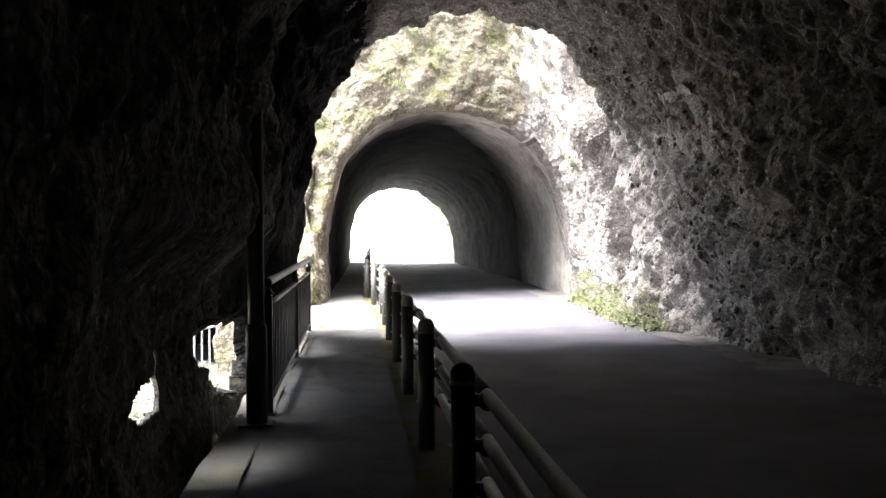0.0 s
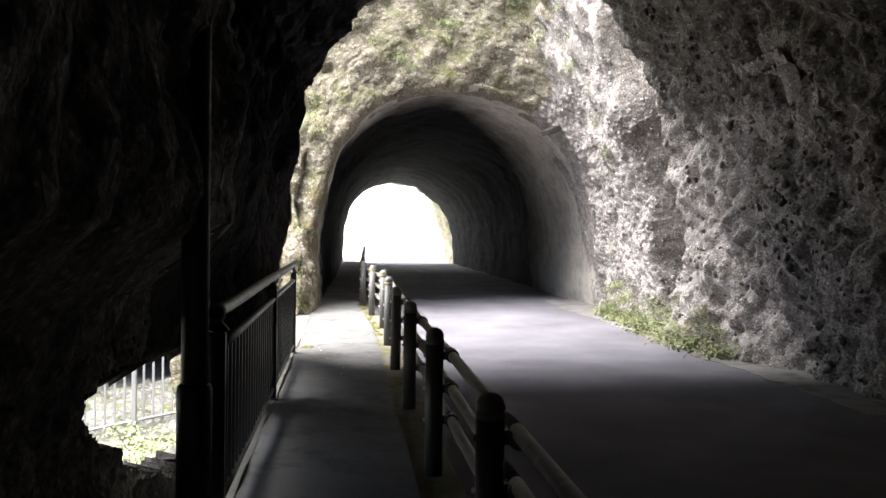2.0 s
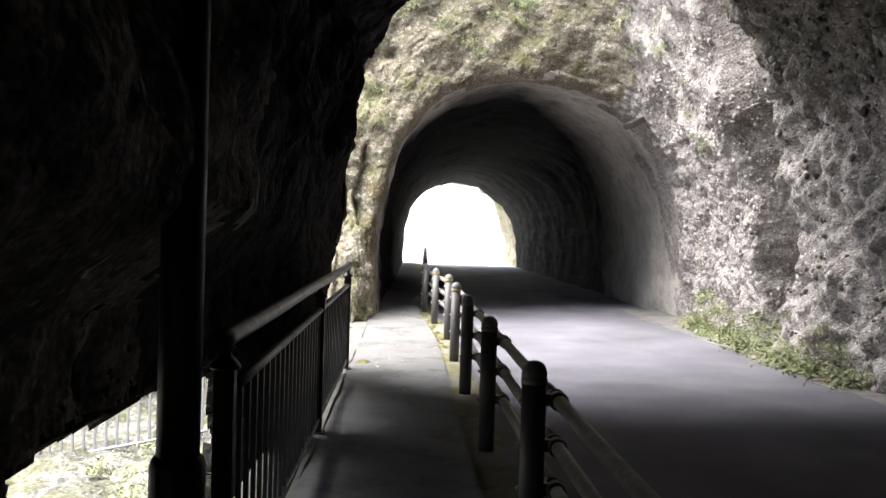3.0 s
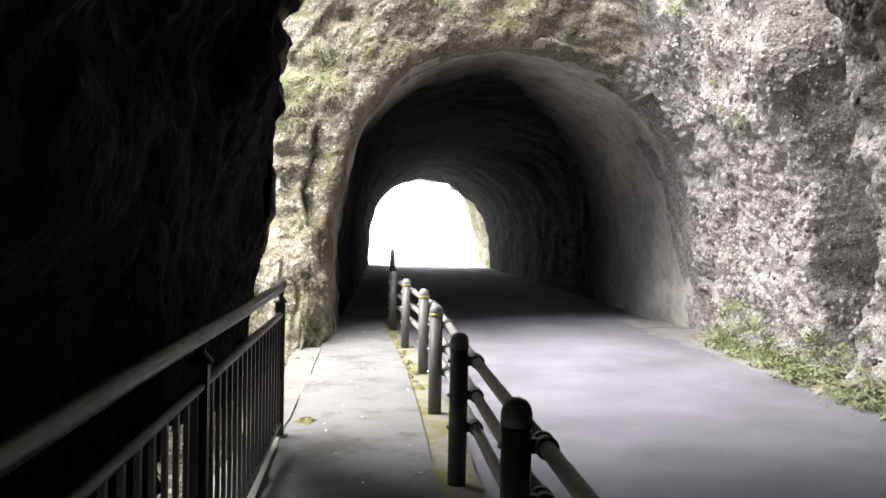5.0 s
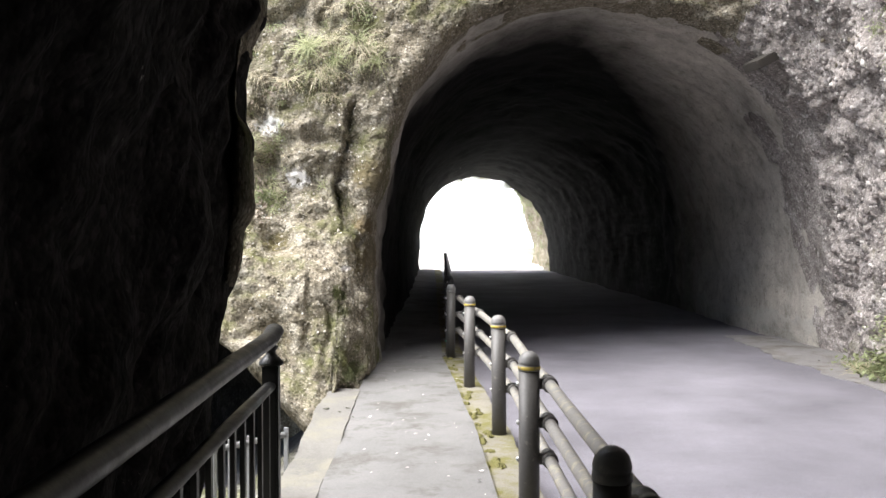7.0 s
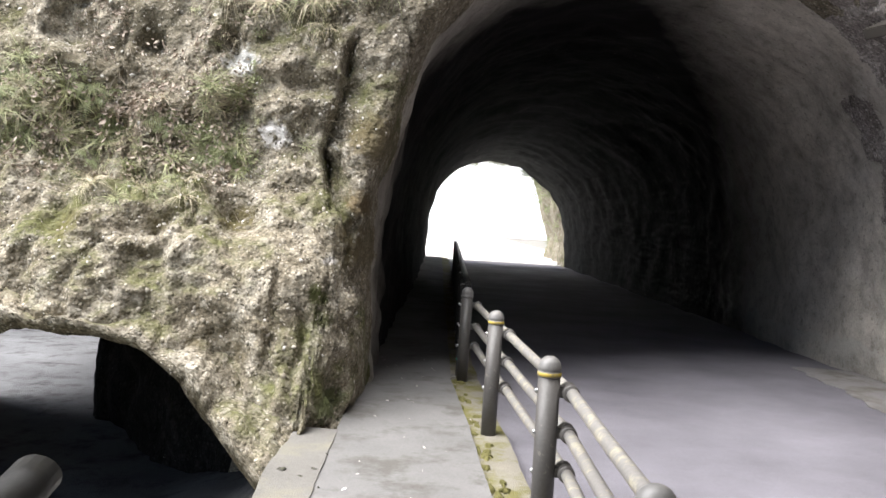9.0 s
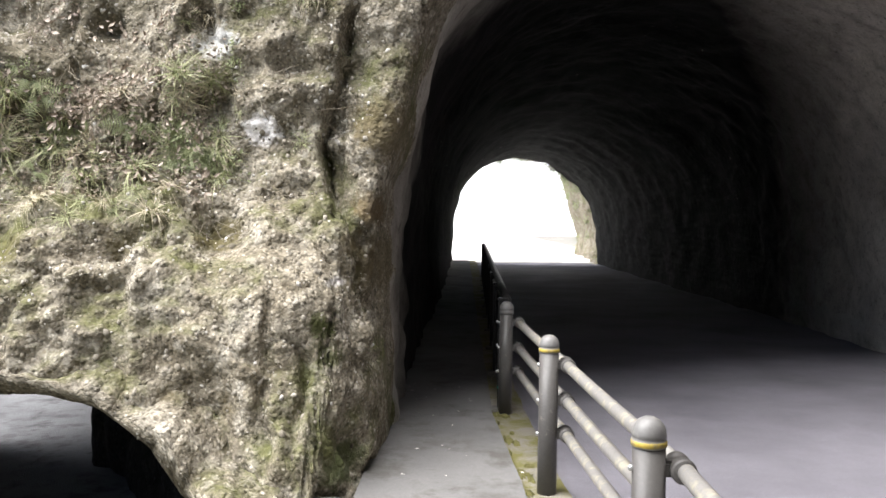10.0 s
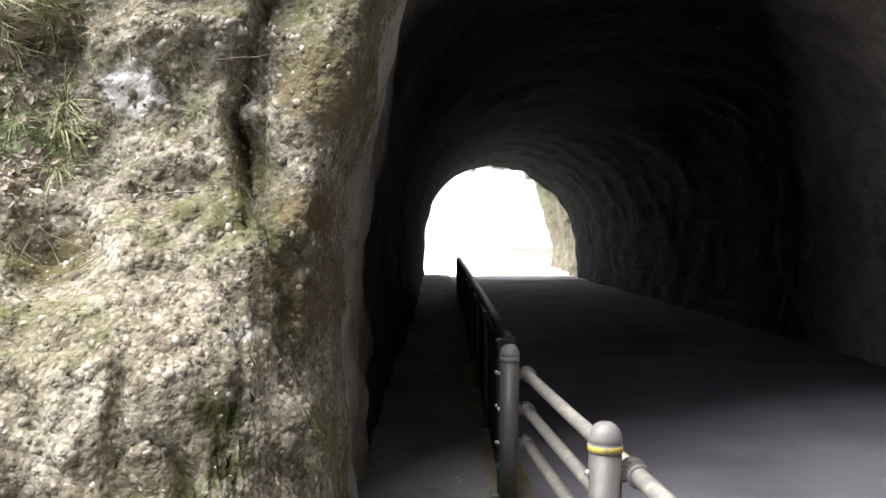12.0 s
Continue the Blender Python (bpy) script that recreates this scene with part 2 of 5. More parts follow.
PIPE = paint_material("pipe_paint", (0.20, 0.19, 0.18), (0.36, 0.33, 0.25), 0.5, 0.0, 0.5)
BLACK = paint_material("railing_black", (0.014, 0.0135, 0.013), (0.05, 0.047, 0.044), 0.45, 0.0, 0.7)
HANDRAIL = paint_material("handrail_grey", (0.017, 0.0165, 0.016), (0.045, 0.043, 0.041), 0.4, 0.1, 0.66)
BAND = paint_material("band_yellow", (0.42, 0.31, 0.05), (0.2, 0.17, 0.1), 0.6, 0.0, 0.5)
CAP = paint_material("cap_paint", (0.17, 0.165, 0.16), (0.3, 0.28, 0.25), 0.45, 0.0, 0.55)
GREENBAND = paint_material("band_green", (0.02, 0.32, 0.22), (0.02, 0.2, 0.15), 0.5)
STEEL = paint_material("steel", (0.5, 0.5, 0.5), (0.3, 0.28, 0.26), 0.35, 0.8)
FENCE = paint_material("fence_grey", (0.30, 0.30, 0.30), (0.22, 0.21, 0.19), 0.5, 0.2)
GRASS = leaf_material("grass", (0.19, 0.22, 0.09), (0.48, 0.48, 0.27))
MOSS = ground_material("moss", (0.10, 0.095, 0.035), (0.19, 0.175, 0.07), 60, 0.012)
DRY = leaf_material("dry_grass", (0.36, 0.31, 0.2), (0.5, 0.45, 0.33))
LEAF = leaf_material("leaf", (0.12, 0.145, 0.055), (0.33, 0.36, 0.19))
TWIG = leaf_material("twig", (0.16, 0.13, 0.09), (0.3, 0.26, 0.2))
DEADLEAF = leaf_material("dead_leaf", (0.2, 0.15, 0.11), (0.48, 0.41, 0.34))
LITTER = leaf_material("litter", (0.45, 0.42, 0.36), (0.75, 0.72, 0.66))
BARK = leaf_material("bark", (0.12, 0.1, 0.08), (0.16, 0.13, 0.1))
TIMBER = leaf_material("timber", (0.05, 0.044, 0.038), (0.07, 0.062, 0.054))

# ---- noise and mesh helpers ----


def lattice(ix, iy, iz, seed):
    h = (ix * 374761393 + iy * 668265263 + iz * 1274126177 + seed * 974634777) & 0x7FFFFFFF
    h = ((h ^ (h >> 13)) * 1103515245 + 12345) & 0x7FFFFFFF
    h = ((h ^ (h >> 16)) * 69069 + 1) & 0x7FFFFFFF
    return (h >> 7 & 0xFFFF) / 65535.0


def value_noise(p, seed=0):
    i = np.floor(p).astype(np.int64)
    f = p - i
    f = f * f * f * (f * (f * 6 - 15) + 10)
    out = 0
    for dx in (0, 1):
        for dy in (0, 1):
            for dz in (0, 1):
                w = (f[..., 0] if dx else 1 - f[..., 0]) * (f[..., 1] if dy else 1 - f[..., 1]) * (f[..., 2] if dz else 1 - f[..., 2])
                out = out + w * lattice(i[..., 0] + dx, i[..., 1] + dy, i[..., 2] + dz, seed)
    return out * 2 - 1


def fbm(p, scale, octaves=4, seed=0, gain=0.5):
    out, a, k = 0, 1.0, scale
    for o in range(octaves):
        out = out + a * value_noise(p * k + 17.3 * o, seed + o)
        a, k = a * gain, k * 2.03
    return out


def pebble(p, scale, seed=0):
    """Rounded stones: 1 in the middle of a stone, 0 between the stones."""
    q = p * scale
    i = np.floor(q).astype(np.int64)
    best = np.full(p.shape[:-1], 9.0)
    for dx in (-1, 0, 1):
        for dy in (-1, 0, 1):
            for dz in (-1, 0, 1):
                c = [i[..., 0] + dx, i[..., 1] + dy, i[..., 2] + dz]
                d = sum((c[k] + lattice(*c, seed + 11 * k) - q[..., k]) ** 2 for k in range(3))
                best = np.minimum(best, d)
    return np.clip(1 - np.sqrt(best) / 0.75, 0, 1) ** 0.6


def mesh_object(name, verts, faces, materials, slots=None, smooth=True):
    """faces: an array of quads or a list of polygons."""
    me = bpy.data.meshes.new(name)
    if isinstance(faces, np.ndarray):
        me.vertices.add(len(verts))
        me.vertices.foreach_set("co", np.ascontiguousarray(verts, dtype=np.float32).ravel())
        n = faces.shape[1]
        me.loops.add(faces.size)
        me.loops.foreach_set("vertex_index", np.ascontiguousarray(faces, dtype=np.int32).ravel())
        me.polygons.add(len(faces))
        me.polygons.foreach_set("loop_start", np.arange(0, faces.size, n, dtype=np.int32))
    else:
        me.from_pydata([tuple(v) for v in verts], [], faces)
    for m in materials:
        me.materials.append(m)
    if slots is not None:
        me.polygons.foreach_set("material_index", np.ascontiguousarray(slots, dtype=np.int32))
    me.polygons.foreach_set("use_smooth", np.full(len(me.polygons), smooth))
    me.update(calc_edges=True)
    me.validate()
    return new(name, me)


def quads(nu, nv):
    i = np.arange(nu - 1)[:, None] * nv + np.arange(nv - 1)[None, :]
    return np.stack([i, i + nv, i + nv + 1, i + 1], -1)


def normals(P):
    du, dv = np.gradient(P, axis=0), np.gradient(P, axis=1)
    n = np.cross(du, dv)
    return n / np.maximum(np.linalg.norm(n, axis=-1, keepdims=True), 1e-9)


def resample(points, weights, n):
    """n points along a polyline, denser where the weight at its corners is high."""
    p = np.array(points, float)
    w = np.array(weights, float)
    seg = np.linalg.norm(np.diff(p, axis=0), axis=1) * (w[1:] + w[:-1]) / 2
    c = np.concatenate([[0], np.cumsum(seg)])
    t = np.linspace(0, c[-1], n)
    return np.stack([np.interp(t, c, p[:, k]) for k in range(p.shape[1])], -1)


def smooth_rows(P, times):
    for _ in range(times):
        P[1:-1] = (P[:-2] + 2 * P[1:-1] + P[2:]) / 4
    return P


def part(name, bm, material, parent, label=""):
    me = bpy.data.meshes.new(name)
    bm.to_mesh(me)
    bm.free()
    me.materials.append(material)
    ob = new(name, me)
    ob.parent = parent
    if label:
        ob["label"] = label
    return ob


def share(name, me, parent, m=None, label=""):
    ob = new(name, me)
    ob.parent = parent
    if m is not None:
        ob.matrix_basis = m
    if label:
        ob["label"] = label
    return ob


def mesh_of(bm, name, material, smooth=False):
    me = bpy.data.meshes.new(name)
    bm.to_mesh(me)
    bm.free()
    me.materials.append(material)
    if smooth:
        me.polygons.foreach_set("use_smooth", np.full(len(me.polygons), True))
    return me


def box_bm(size, at=(0, 0, 0), bevel=0.006):
    bm = bmesh.new()
    bmesh.ops.create_cube(bm, size=1, matrix=Matrix.Translation(at) @ Matrix.Diagonal((*size, 1)))
    if bevel:
        bmesh.ops.bevel(bm, geom=bm.edges[:], offset=bevel, segments=2, affect="EDGES")
    return bm


def lathe_bm(profile, n=20):
    """A solid turned round z from (radius, z) pairs."""
    bm = bmesh.new()
    rings = []
    for r, z in profile:
        if r < 1e-5:
            rings.append([bm.verts.new((0, 0, z))])
        else:
            rings.append([bm.verts.new((r * math.cos(2 * math.pi * k / n), r * math.sin(2 * math.pi * k / n), z)) for k in range(n)])
    for a, b in zip(rings, rings[1:]):
        for k in range(n):
            q = [a[k % len(a)], a[(k + 1) % len(a)], b[(k + 1) % len(b)], b[k % len(b)]]
            q = [v for j, v in enumerate(q) if v not in q[:j]]
            if len(q) > 2:
                bm.faces.new(q)
    bmesh.ops.recalc_face_normals(bm, faces=bm.faces[:])
    for f in bm.faces:
        f.smooth = True
    return bm


def tube_bm(points, radius, n=12, flat=1.0):
    """A round or flattened bar along a polyline, closed at both ends."""
    bm = bmesh.new()
    pts = [Vector(p) for p in points]
    rings = []
    for i, p in enumerate(pts):
        d = (pts[min(i + 1, len(pts) - 1)] - pts[max(i - 1, 0)]).normalized()
        side = d.cross(Vector((0, 0, 1)))
        side = side.normalized() if side.length > 1e-3 else Vector((1, 0, 0))
        up = side.cross(d)
        rings.append([bm.verts.new(p + side * radius * math.cos(2 * math.pi * k / n) + up * radius * flat * math.sin(2 * math.pi * k / n)) for k in range(n)])
    for a, b in zip(rings, rings[1:]):
        for k in range(n):
            bm.faces.new((a[k], a[(k + 1) % n], b[(k + 1) % n], b[k]))
    bm.faces.new(rings[0][::-1])
    bm.faces.new(rings[-1])
    bmesh.ops.recalc_face_normals(bm, faces=bm.faces[:])
    for f in bm.faces:
        f.smooth = len(f.verts) == 4
    return bm


def add_to(bm, other, m=None):
    me = bpy.data.meshes.new("tmp")
    other.to_mesh(me)
    other.free()
    if m is not None:
        me.transform(m)
    bm.from_mesh(me)
    bpy.data.meshes.remove(me)
    return bm


def empty(name, label="", category="", group="", kind="", at=(0, 0, 0)):
    ob = new(name)
    ob.location = at
    return tagged(ob, label, category, group, kind)


# ---- the second tunnel and the cliff round its mouth: one sheet ----
MOUTH = [  # x, z, density of the mesh
    (-0.50, -1.5, 1.6), (-0.52, -0.5, 3), (-0.49, 0.1, 3.4), (-0.50, 1.5, 3.4), (-0.45, 1.85, 3), (-0.23, 2.8, 2.4), (0.02, 3.2, 1.6), (0.28, 3.55, 1.2), (0.70, 3.9, 1),
    (1.35, 4.12, 1), (1.95, 4.22, 1), (2.60, 4.18, 1), (3.15, 4.02, 1), (3.70, 3.78, 1.2), (4.28, 3.36, 1.8), (4.70, 2.74, 2.2),
    (4.95, 2.15, 2.4), (5.08, 1.4, 2.4), (5.15, 0.5, 2.4), (5.2, -0.3, 2)]
FAR = [(-0.1, -1.5), (-0.1, -0.4), (-0.1, 0.1), (-0.1, 1.5), (-0.05, 1.85), (0.2, 2.6), (0.4, 2.9), (0.65, 3.2), (1.0, 3.5), (1.5, 3.75),
       (2.1, 3.9), (2.7, 3.85), (3.3, 3.65), (3.9, 3.3), (4.5, 2.85), (4.85, 2.3), (5.0, 1.8), (5.1, 1.2), (5.2, 0.5), (5.25, -0.3)]
NS = 560
mouth = smooth_rows(resample([(x, z) for x, z, w in MOUTH], [w for x, z, w in MOUTH], NS), 6)
# match far section to the mouth by arc length
fl = np.concatenate([[0], np.cumsum(np.linalg.norm(np.diff(np.array(FAR), axis=0), axis=1))])
ml = np.concatenate([[0], np.cumsum(np.linalg.norm(np.diff(mouth, axis=0), axis=1))])
far_sec = np.stack([np.interp(ml / ml[-1] * fl[-1], fl, [p[k] for p in FAR]) for k in (0, 1)], -1)
ang = np.interp(ml / ml[-1], [0, 0.30, 0.40, 0.52, 0.64, 0.74, 1.0], [0, 0.0, 0.45, 1.0, 1.35, 2.0, 2.0])  # 0 left, 1 up, 2 towards the first tunnel
rim_y = np.interp(ml / ml[-1], [0, 0.1, 0.2, 0.3, 0.5, 0.75, 1.0], [17.5, 17.6, 17.95, 18.0, 18.75, 19.5, 19.8])
dl, du_, dr = np.array([-1, -0.03, 0.0]), np.array([-0.05, 0.06, 1.0]), np.array([-0.09, -1.0, 0.0])
a01, a12 = np.clip(ang, 0, 1)[:, None], np.clip(ang - 1, 0, 1)[:, None]
out = np.where(ang[:, None] <= 1, dl * (1 - a01) + du_ * a01, du_ * (1 - a12) + dr * a12)
out /= np.linalg.norm(out, axis=1, keepdims=True)
deep = np.concatenate([np.linspace(26, 8, 70), np.linspace(7.9, 2.0, 90), np.linspace(1.96, 0.06, 62)])
away = np.concatenate([np.linspace(0, 3.0, 150), np.linspace(3.03, 5.8, 90), np.linspace(5.9, 8.5, 26)])
turn = 0.35
rows = []
for d in deep:
    w = d / 26.0
    sec = mouth * (1 - w) + far_sec * w
    rows.append(np.stack([sec[:, 0], rim_y + d + (44 - rim_y - 26) * w, sec[:, 1]], -1))
for r in away:
    # round the lip from the tunnel's direction into the face's
    k = min(r / turn, 1.0)
    ahead = turn * (k - k * k / 2)
    base = np.stack([mouth[:, 0], rim_y - ahead, mouth[:, 1]], -1)
    reach = np.where(ang < 0.4, min(r, 5.6 + 0.04 * r), r)
    rows.append(base + out * (reach - (k - k * k / 2) * turn)[:, None])
P = np.stack(rows, 1)  # section along the first axis
# the lower edge of the cliff beside the walkway is the lip of a low arch
LIP = ([-9, -3.4, -2.8, -2.4, -2.1, -1.85, -1.55, -1.3, -1.03, -0.77, -0.6], [0.85, 0.72, 0.67, 0.66, 0.64, 0.58, 0.40, 0.12, -0.14, -0.36, -1.5])
leftness = np.clip(1 - ang, 0, 1)[:, None] * (P[..., 0] < -0.5)
lip = np.interp(P[..., 0], *LIP)
lift = np.clip(1 - (P[..., 2] + 1.5) / 4.0, 0, 1)
P[..., 2] += leftness * lift * (lip + 1.5) * np.clip((-0.5 - P[..., 0]) / 0.2, 0, 1)
# the foot of the cliff juts towards the footway
outer_left = leftness * np.clip((-0.42 - P[..., 0]) / 0.25, 0, 1)
P[..., 1] -= outer_left * 0.72 * np.clip((1.9 - P[..., 2]) / 1.9, 0, 1.15) ** 1.2
P[..., 1] -= outer_left * 0.12 * np.clip((0.75 - P[..., 2]) / 0.8, 0, 1) * np.clip((P[..., 0] + 1.35) / 0.5, 0, 1)
# the underside of the arch runs back into the dark
back = []
for k in range(1, 34):
    q = P[0].copy()
    g = (k / 33.0) ** 1.6
    far_left = np.clip((-0.62 - q[:, 0]) / 0.3, 0, 1)
    q[:, 1] += far_left * (11.5 * g + 0.10 * k / 3)
    q[:, 2] += far_left * (0.35 * (1 - math.exp(-k / 5)) + 0.2 * g)
    back.append(q)
P = np.concatenate([np.stack(back[::-1], 0), P], 0)
N = normals(P)
if N[60, len(deep) + 60, 1] > 0:
    N = -N
nb = 33
dep = np.concatenate([deep, -away])[None, :] * np.ones((P.shape[0], 1))
outside = np.clip((0.25 - dep) / 0.5, 0, 1)
rightish = np.concatenate([np.zeros(nb), np.clip(ang - 1.1, 0, 0.9) / 0.9])[:, None]
amp = outside * 0.9 + (1 - outside) * 0.32
at_jamb = np.concatenate([np.ones(nb), np.clip(1.2 - ang, 0, 1)])[:, None] * np.exp(-(dep / 0.55) ** 2)
amp = amp * (1 - 0.75 * at_jamb)
disp = fbm(P, 0.7, 3, 3) * 0.16 * amp + fbm(P, 2.4, 4, 9, 0.45) * 0.10 * amp
warped = P + 0.05 * np.stack([fbm(P, 4, 2, 21), fbm(P, 4, 2, 25), fbm(P, 4, 2, 29)], -1)
crag = np.abs(fbm(P * np.array([1, 1, 0.45]), 1.9, 3, 41))
near_face = outside
disp += near_face * (0.016 * pebble(warped, 7.0, 5) + 0.014 * pebble(warped, 15.0, 6) - 0.013) * np.clip(0.55 + 0.9 * fbm(P, 1.6, 2, 71), 0.12, 1.1)
disp -= near_face * 0.045 * np.clip(0.13 - crag, 0, 1) / 0.13
disp += near_face * 0.011 * fbm(P, 14, 3, 61, 0.7)
disp += near_face * rightish * (0.06 * pebble(warped, 4.6, 7) + 0.045 * pebble(warped, 10.0, 8) - 0.05)
# the long crack, hollows and bulges of the cliff beside the footway
crack_x = np.interp(P[..., 2], [0.5, 0.79, 0.96, 1.26, 1.53, 1.92, 2.05, 2.17, 2.37, 2.7, 3.2], [-0.46, -0.52, -0.56, -0.64, -0.72, -0.83, -0.85, -0.82, -0.79, -0.70, -0.62])
off = P[..., 0] - crack_x + 0.02 * fbm(P, 9, 3, 91)
here = near_face * (P[..., 0] < -0.3) * (P[..., 1] < 18.6) * np.clip((P[..., 2] - 0.6) / 0.3, 0, 1) * np.clip((3.0 - P[..., 2]) / 0.4, 0, 1)
disp -= here * (0.30 * np.clip(0.75 + fbm(P, 3.0, 2, 93), 0.15, 1) * np.exp(-(off / 0.021) ** 2) + 0.15 * np.clip(off / 0.02, 0, 1) * np.exp(-(np.clip(off, 0, 1) / 0.24) ** 2))
for hx, hz, rx, rz, depth in ((-1.90, 1.40, 0.13, 0.12, 0.16), (-1.38, 1.44, 0.12, 0.15, 0.14), (-2.5, 1.35, 0.16, 0.13, 0.14), (-0.70, 0.90, 0.10, 0.13, 0.09), (-1.32, 0.60, 0.12, 0.16, 0.15),
                              (-2.10, 1.70, 0.10, 0.18, 0.10), (-1.02, 0.75, 0.04, 0.35, 0.07), (-0.82, 0.62, 0.04, 0.3, 0.08), (-1.62, 2.75, 0.07, 0.2, 0.14), (-0.53, 1.06, 0.06, 0.12, 0.06),
                              (-1.95, 0.98, 0.28, 0.26, -0.10), (-1.15, 1.2, 0.2, 0.4, -0.04), (-1.62, 0.62, 0.12, 0.12, -0.08)):
    disp -= near_face * (P[..., 1] < 18.6) * depth * np.exp(-((P[..., 0] - hx + 0.05 * fbm(P, 5, 2, 95)) / rx) ** 2 - ((P[..., 2] - hz) / rz) ** 2)
# broad hollows, bulges and upright flutes of the weathered face beside the footway
west = near_face * np.clip((0.1 - P[..., 0]) / 0.4, 0, 1) * (P[..., 1] < 18.7)
pit = fbm(P, 2.1, 3, 133)
disp -= west * 0.24 * np.clip(pit - 0.22, 0, 0.7)
disp += west * 0.10 * np.clip(-pit - 0.25, 0, 0.7)
flute = fbm(P * np.array([2.6, 1.0, 0.6]), 1.5, 3, 137)
disp -= west * 0.12 * np.clip(flute - 0.1, 0, 0.8) * np.clip((1.5 - P[..., 2]) / 0.6, 0, 1)
disp += west * (0.03 * pebble(warped, 3.1, 139) - 0.012) * np.clip(0.5 + fbm(P, 1.1, 2, 143), 0, 1)
# the dark cleft where this wall meets the first tunnel's rock
groove = rightish * near_face
disp -= groove * 0.8 * np.clip((15.2 + 0.16 * fbm(P, 0.9, 2, 97) - P[..., 1]) / 0.2, 0, 1)
P2 = P + N * disp[..., None]
nu, nv = P.shape[:2]
F = quads(nu, nv)
fd = (dep[:-1, :-1] + dep[1:, 1:]) / 2
right_face = np.repeat(rightish[:-1], nv - 1, 1)
edge_noise = fbm(P[:-1, :-1], 1.6, 3, 77) * 0.5
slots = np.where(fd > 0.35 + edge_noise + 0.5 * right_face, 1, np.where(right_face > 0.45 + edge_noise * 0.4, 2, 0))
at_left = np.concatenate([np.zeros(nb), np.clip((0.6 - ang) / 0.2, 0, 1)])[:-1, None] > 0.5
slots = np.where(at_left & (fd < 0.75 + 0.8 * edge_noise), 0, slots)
# far in, the rock copy with shade in its colour
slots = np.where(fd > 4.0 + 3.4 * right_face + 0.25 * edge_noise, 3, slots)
cliff = tagged(mesh_object("wall_cliff", P2.reshape(-1, 3), F.reshape(-1, 4), [ROCK_FACE, LINING, ROCK_RIGHT, ROCK_DEEP], slots.ravel()),
               "mossy conglomerate cliff with a tunnel mouth cut through it", "rock wall", kind="structure")
CLIFF_P, CLIFF_N = P2, normals(P2)
if CLIFF_N[nb + 60, len(deep) + 60, 1] > 0:
    CLIFF_N = -CLIFF_N

# ---- the first tunnel, in which the walk begins ----
SEC_A = [
    (-0.75, -1.3, 1), (-0.73, -0.4, 1.2), (-0.73, 0.1, 2.2), (-0.73, 0.9, 2.2), (-0.66, 1.5, 1.5), (-0.53, 2.35, 1.2), (-0.47, 2.95, 1), (-0.17, 3.62, 1), (0.28, 4.2, 1), (0.76, 4.55, 1),
    (1.42, 4.80, 1), (2.15, 4.90, 1), (2.80, 4.87, 1), (3.33, 4.70, 1), (3.62, 4.38, 1), (3.96, 3.93, 1), (4.30, 3.35, 1),
    (4.58, 2.85, 1), (4.72, 2.0, 1.2), (4.78, 1.0, 1.2), (4.84, -0.3, 1)]
NA = 390
sec = smooth_rows(resample([(x, z) for x, z, w in SEC_A], [w for x, z, w in SEC_A], NA), 4)
al = np.concatenate([[0], np.cumsum(np.linalg.norm(np.diff(sec, axis=0), axis=1))])
al /= al[-1]
end_y = np.interp(al, [0, 0.3, 0.42, 0.6, 0.72, 1.0], [12.5, 12.5, 13.6, 13.95, 14.2, 14.45])
NY = 520
along = np.concatenate([np.linspace(-9.0, 2.0, 110)[:-1], np.linspace(2.0, 14.75, NY)])
P = np.zeros((NA, len(along), 3))
P[..., 0], P[..., 2] = sec[:, None, 0], sec[:, None, 1]
P[..., 1] = np.where(along[None, :] < 2, along[None, :], 2 + (along[None, :] - 2) * ((end_y[:, None] - 2) / 12.75))
N = normals(P)
if N[NA // 2, 200, 2] > 0:
    N = -N
disp = fbm(P, 0.55, 3, 103) * 0.17 + fbm(P, 1.9, 4, 109, 0.55) * 0.11
warped = P + 0.06 * np.stack([fbm(P, 3, 2, 121), fbm(P, 3, 2, 125), fbm(P, 3, 2, 129)], -1)
east = np.clip((P[..., 0] - 3.0) / 0.8, 0, 1)
disp += east * (0.07 * pebble(warped, 6.5, 107) - 0.035 + 0.05 * np.clip(fbm(P, 2.6, 3, 111), -1, 0))
disp += 0.085 * pebble(warped, 4.5, 105) + 0.022 * pebble(warped, 10.0, 106) - 0.06
ending = np.clip((P[..., 1] - 13.2) / 1.1, 0, 1) * np.clip((P[..., 0] - 4.0) / 0.5, 0, 1)
disp += 0.13 * ending
leftw = np.clip((0.3 - P[..., 0]) / 0.5, 0, 1) * np.clip((2.6 - P[..., 2]) / 0.8, 0, 1)
disp *= 1 - 0.55 * leftw
PA = P + N * disp[..., None]
PA[..., 0] -= 0.33 * np.clip((1.5 - PA[..., 2]) / 0.35, 0, 1) * np.clip((0 - P[..., 0]) / 0.3, 0, 1) * np.clip((PA[..., 1] - 3.0) / 0.8, 0, 1) * np.clip((9.8 - PA[..., 1]) / 1.0, 0, 1)
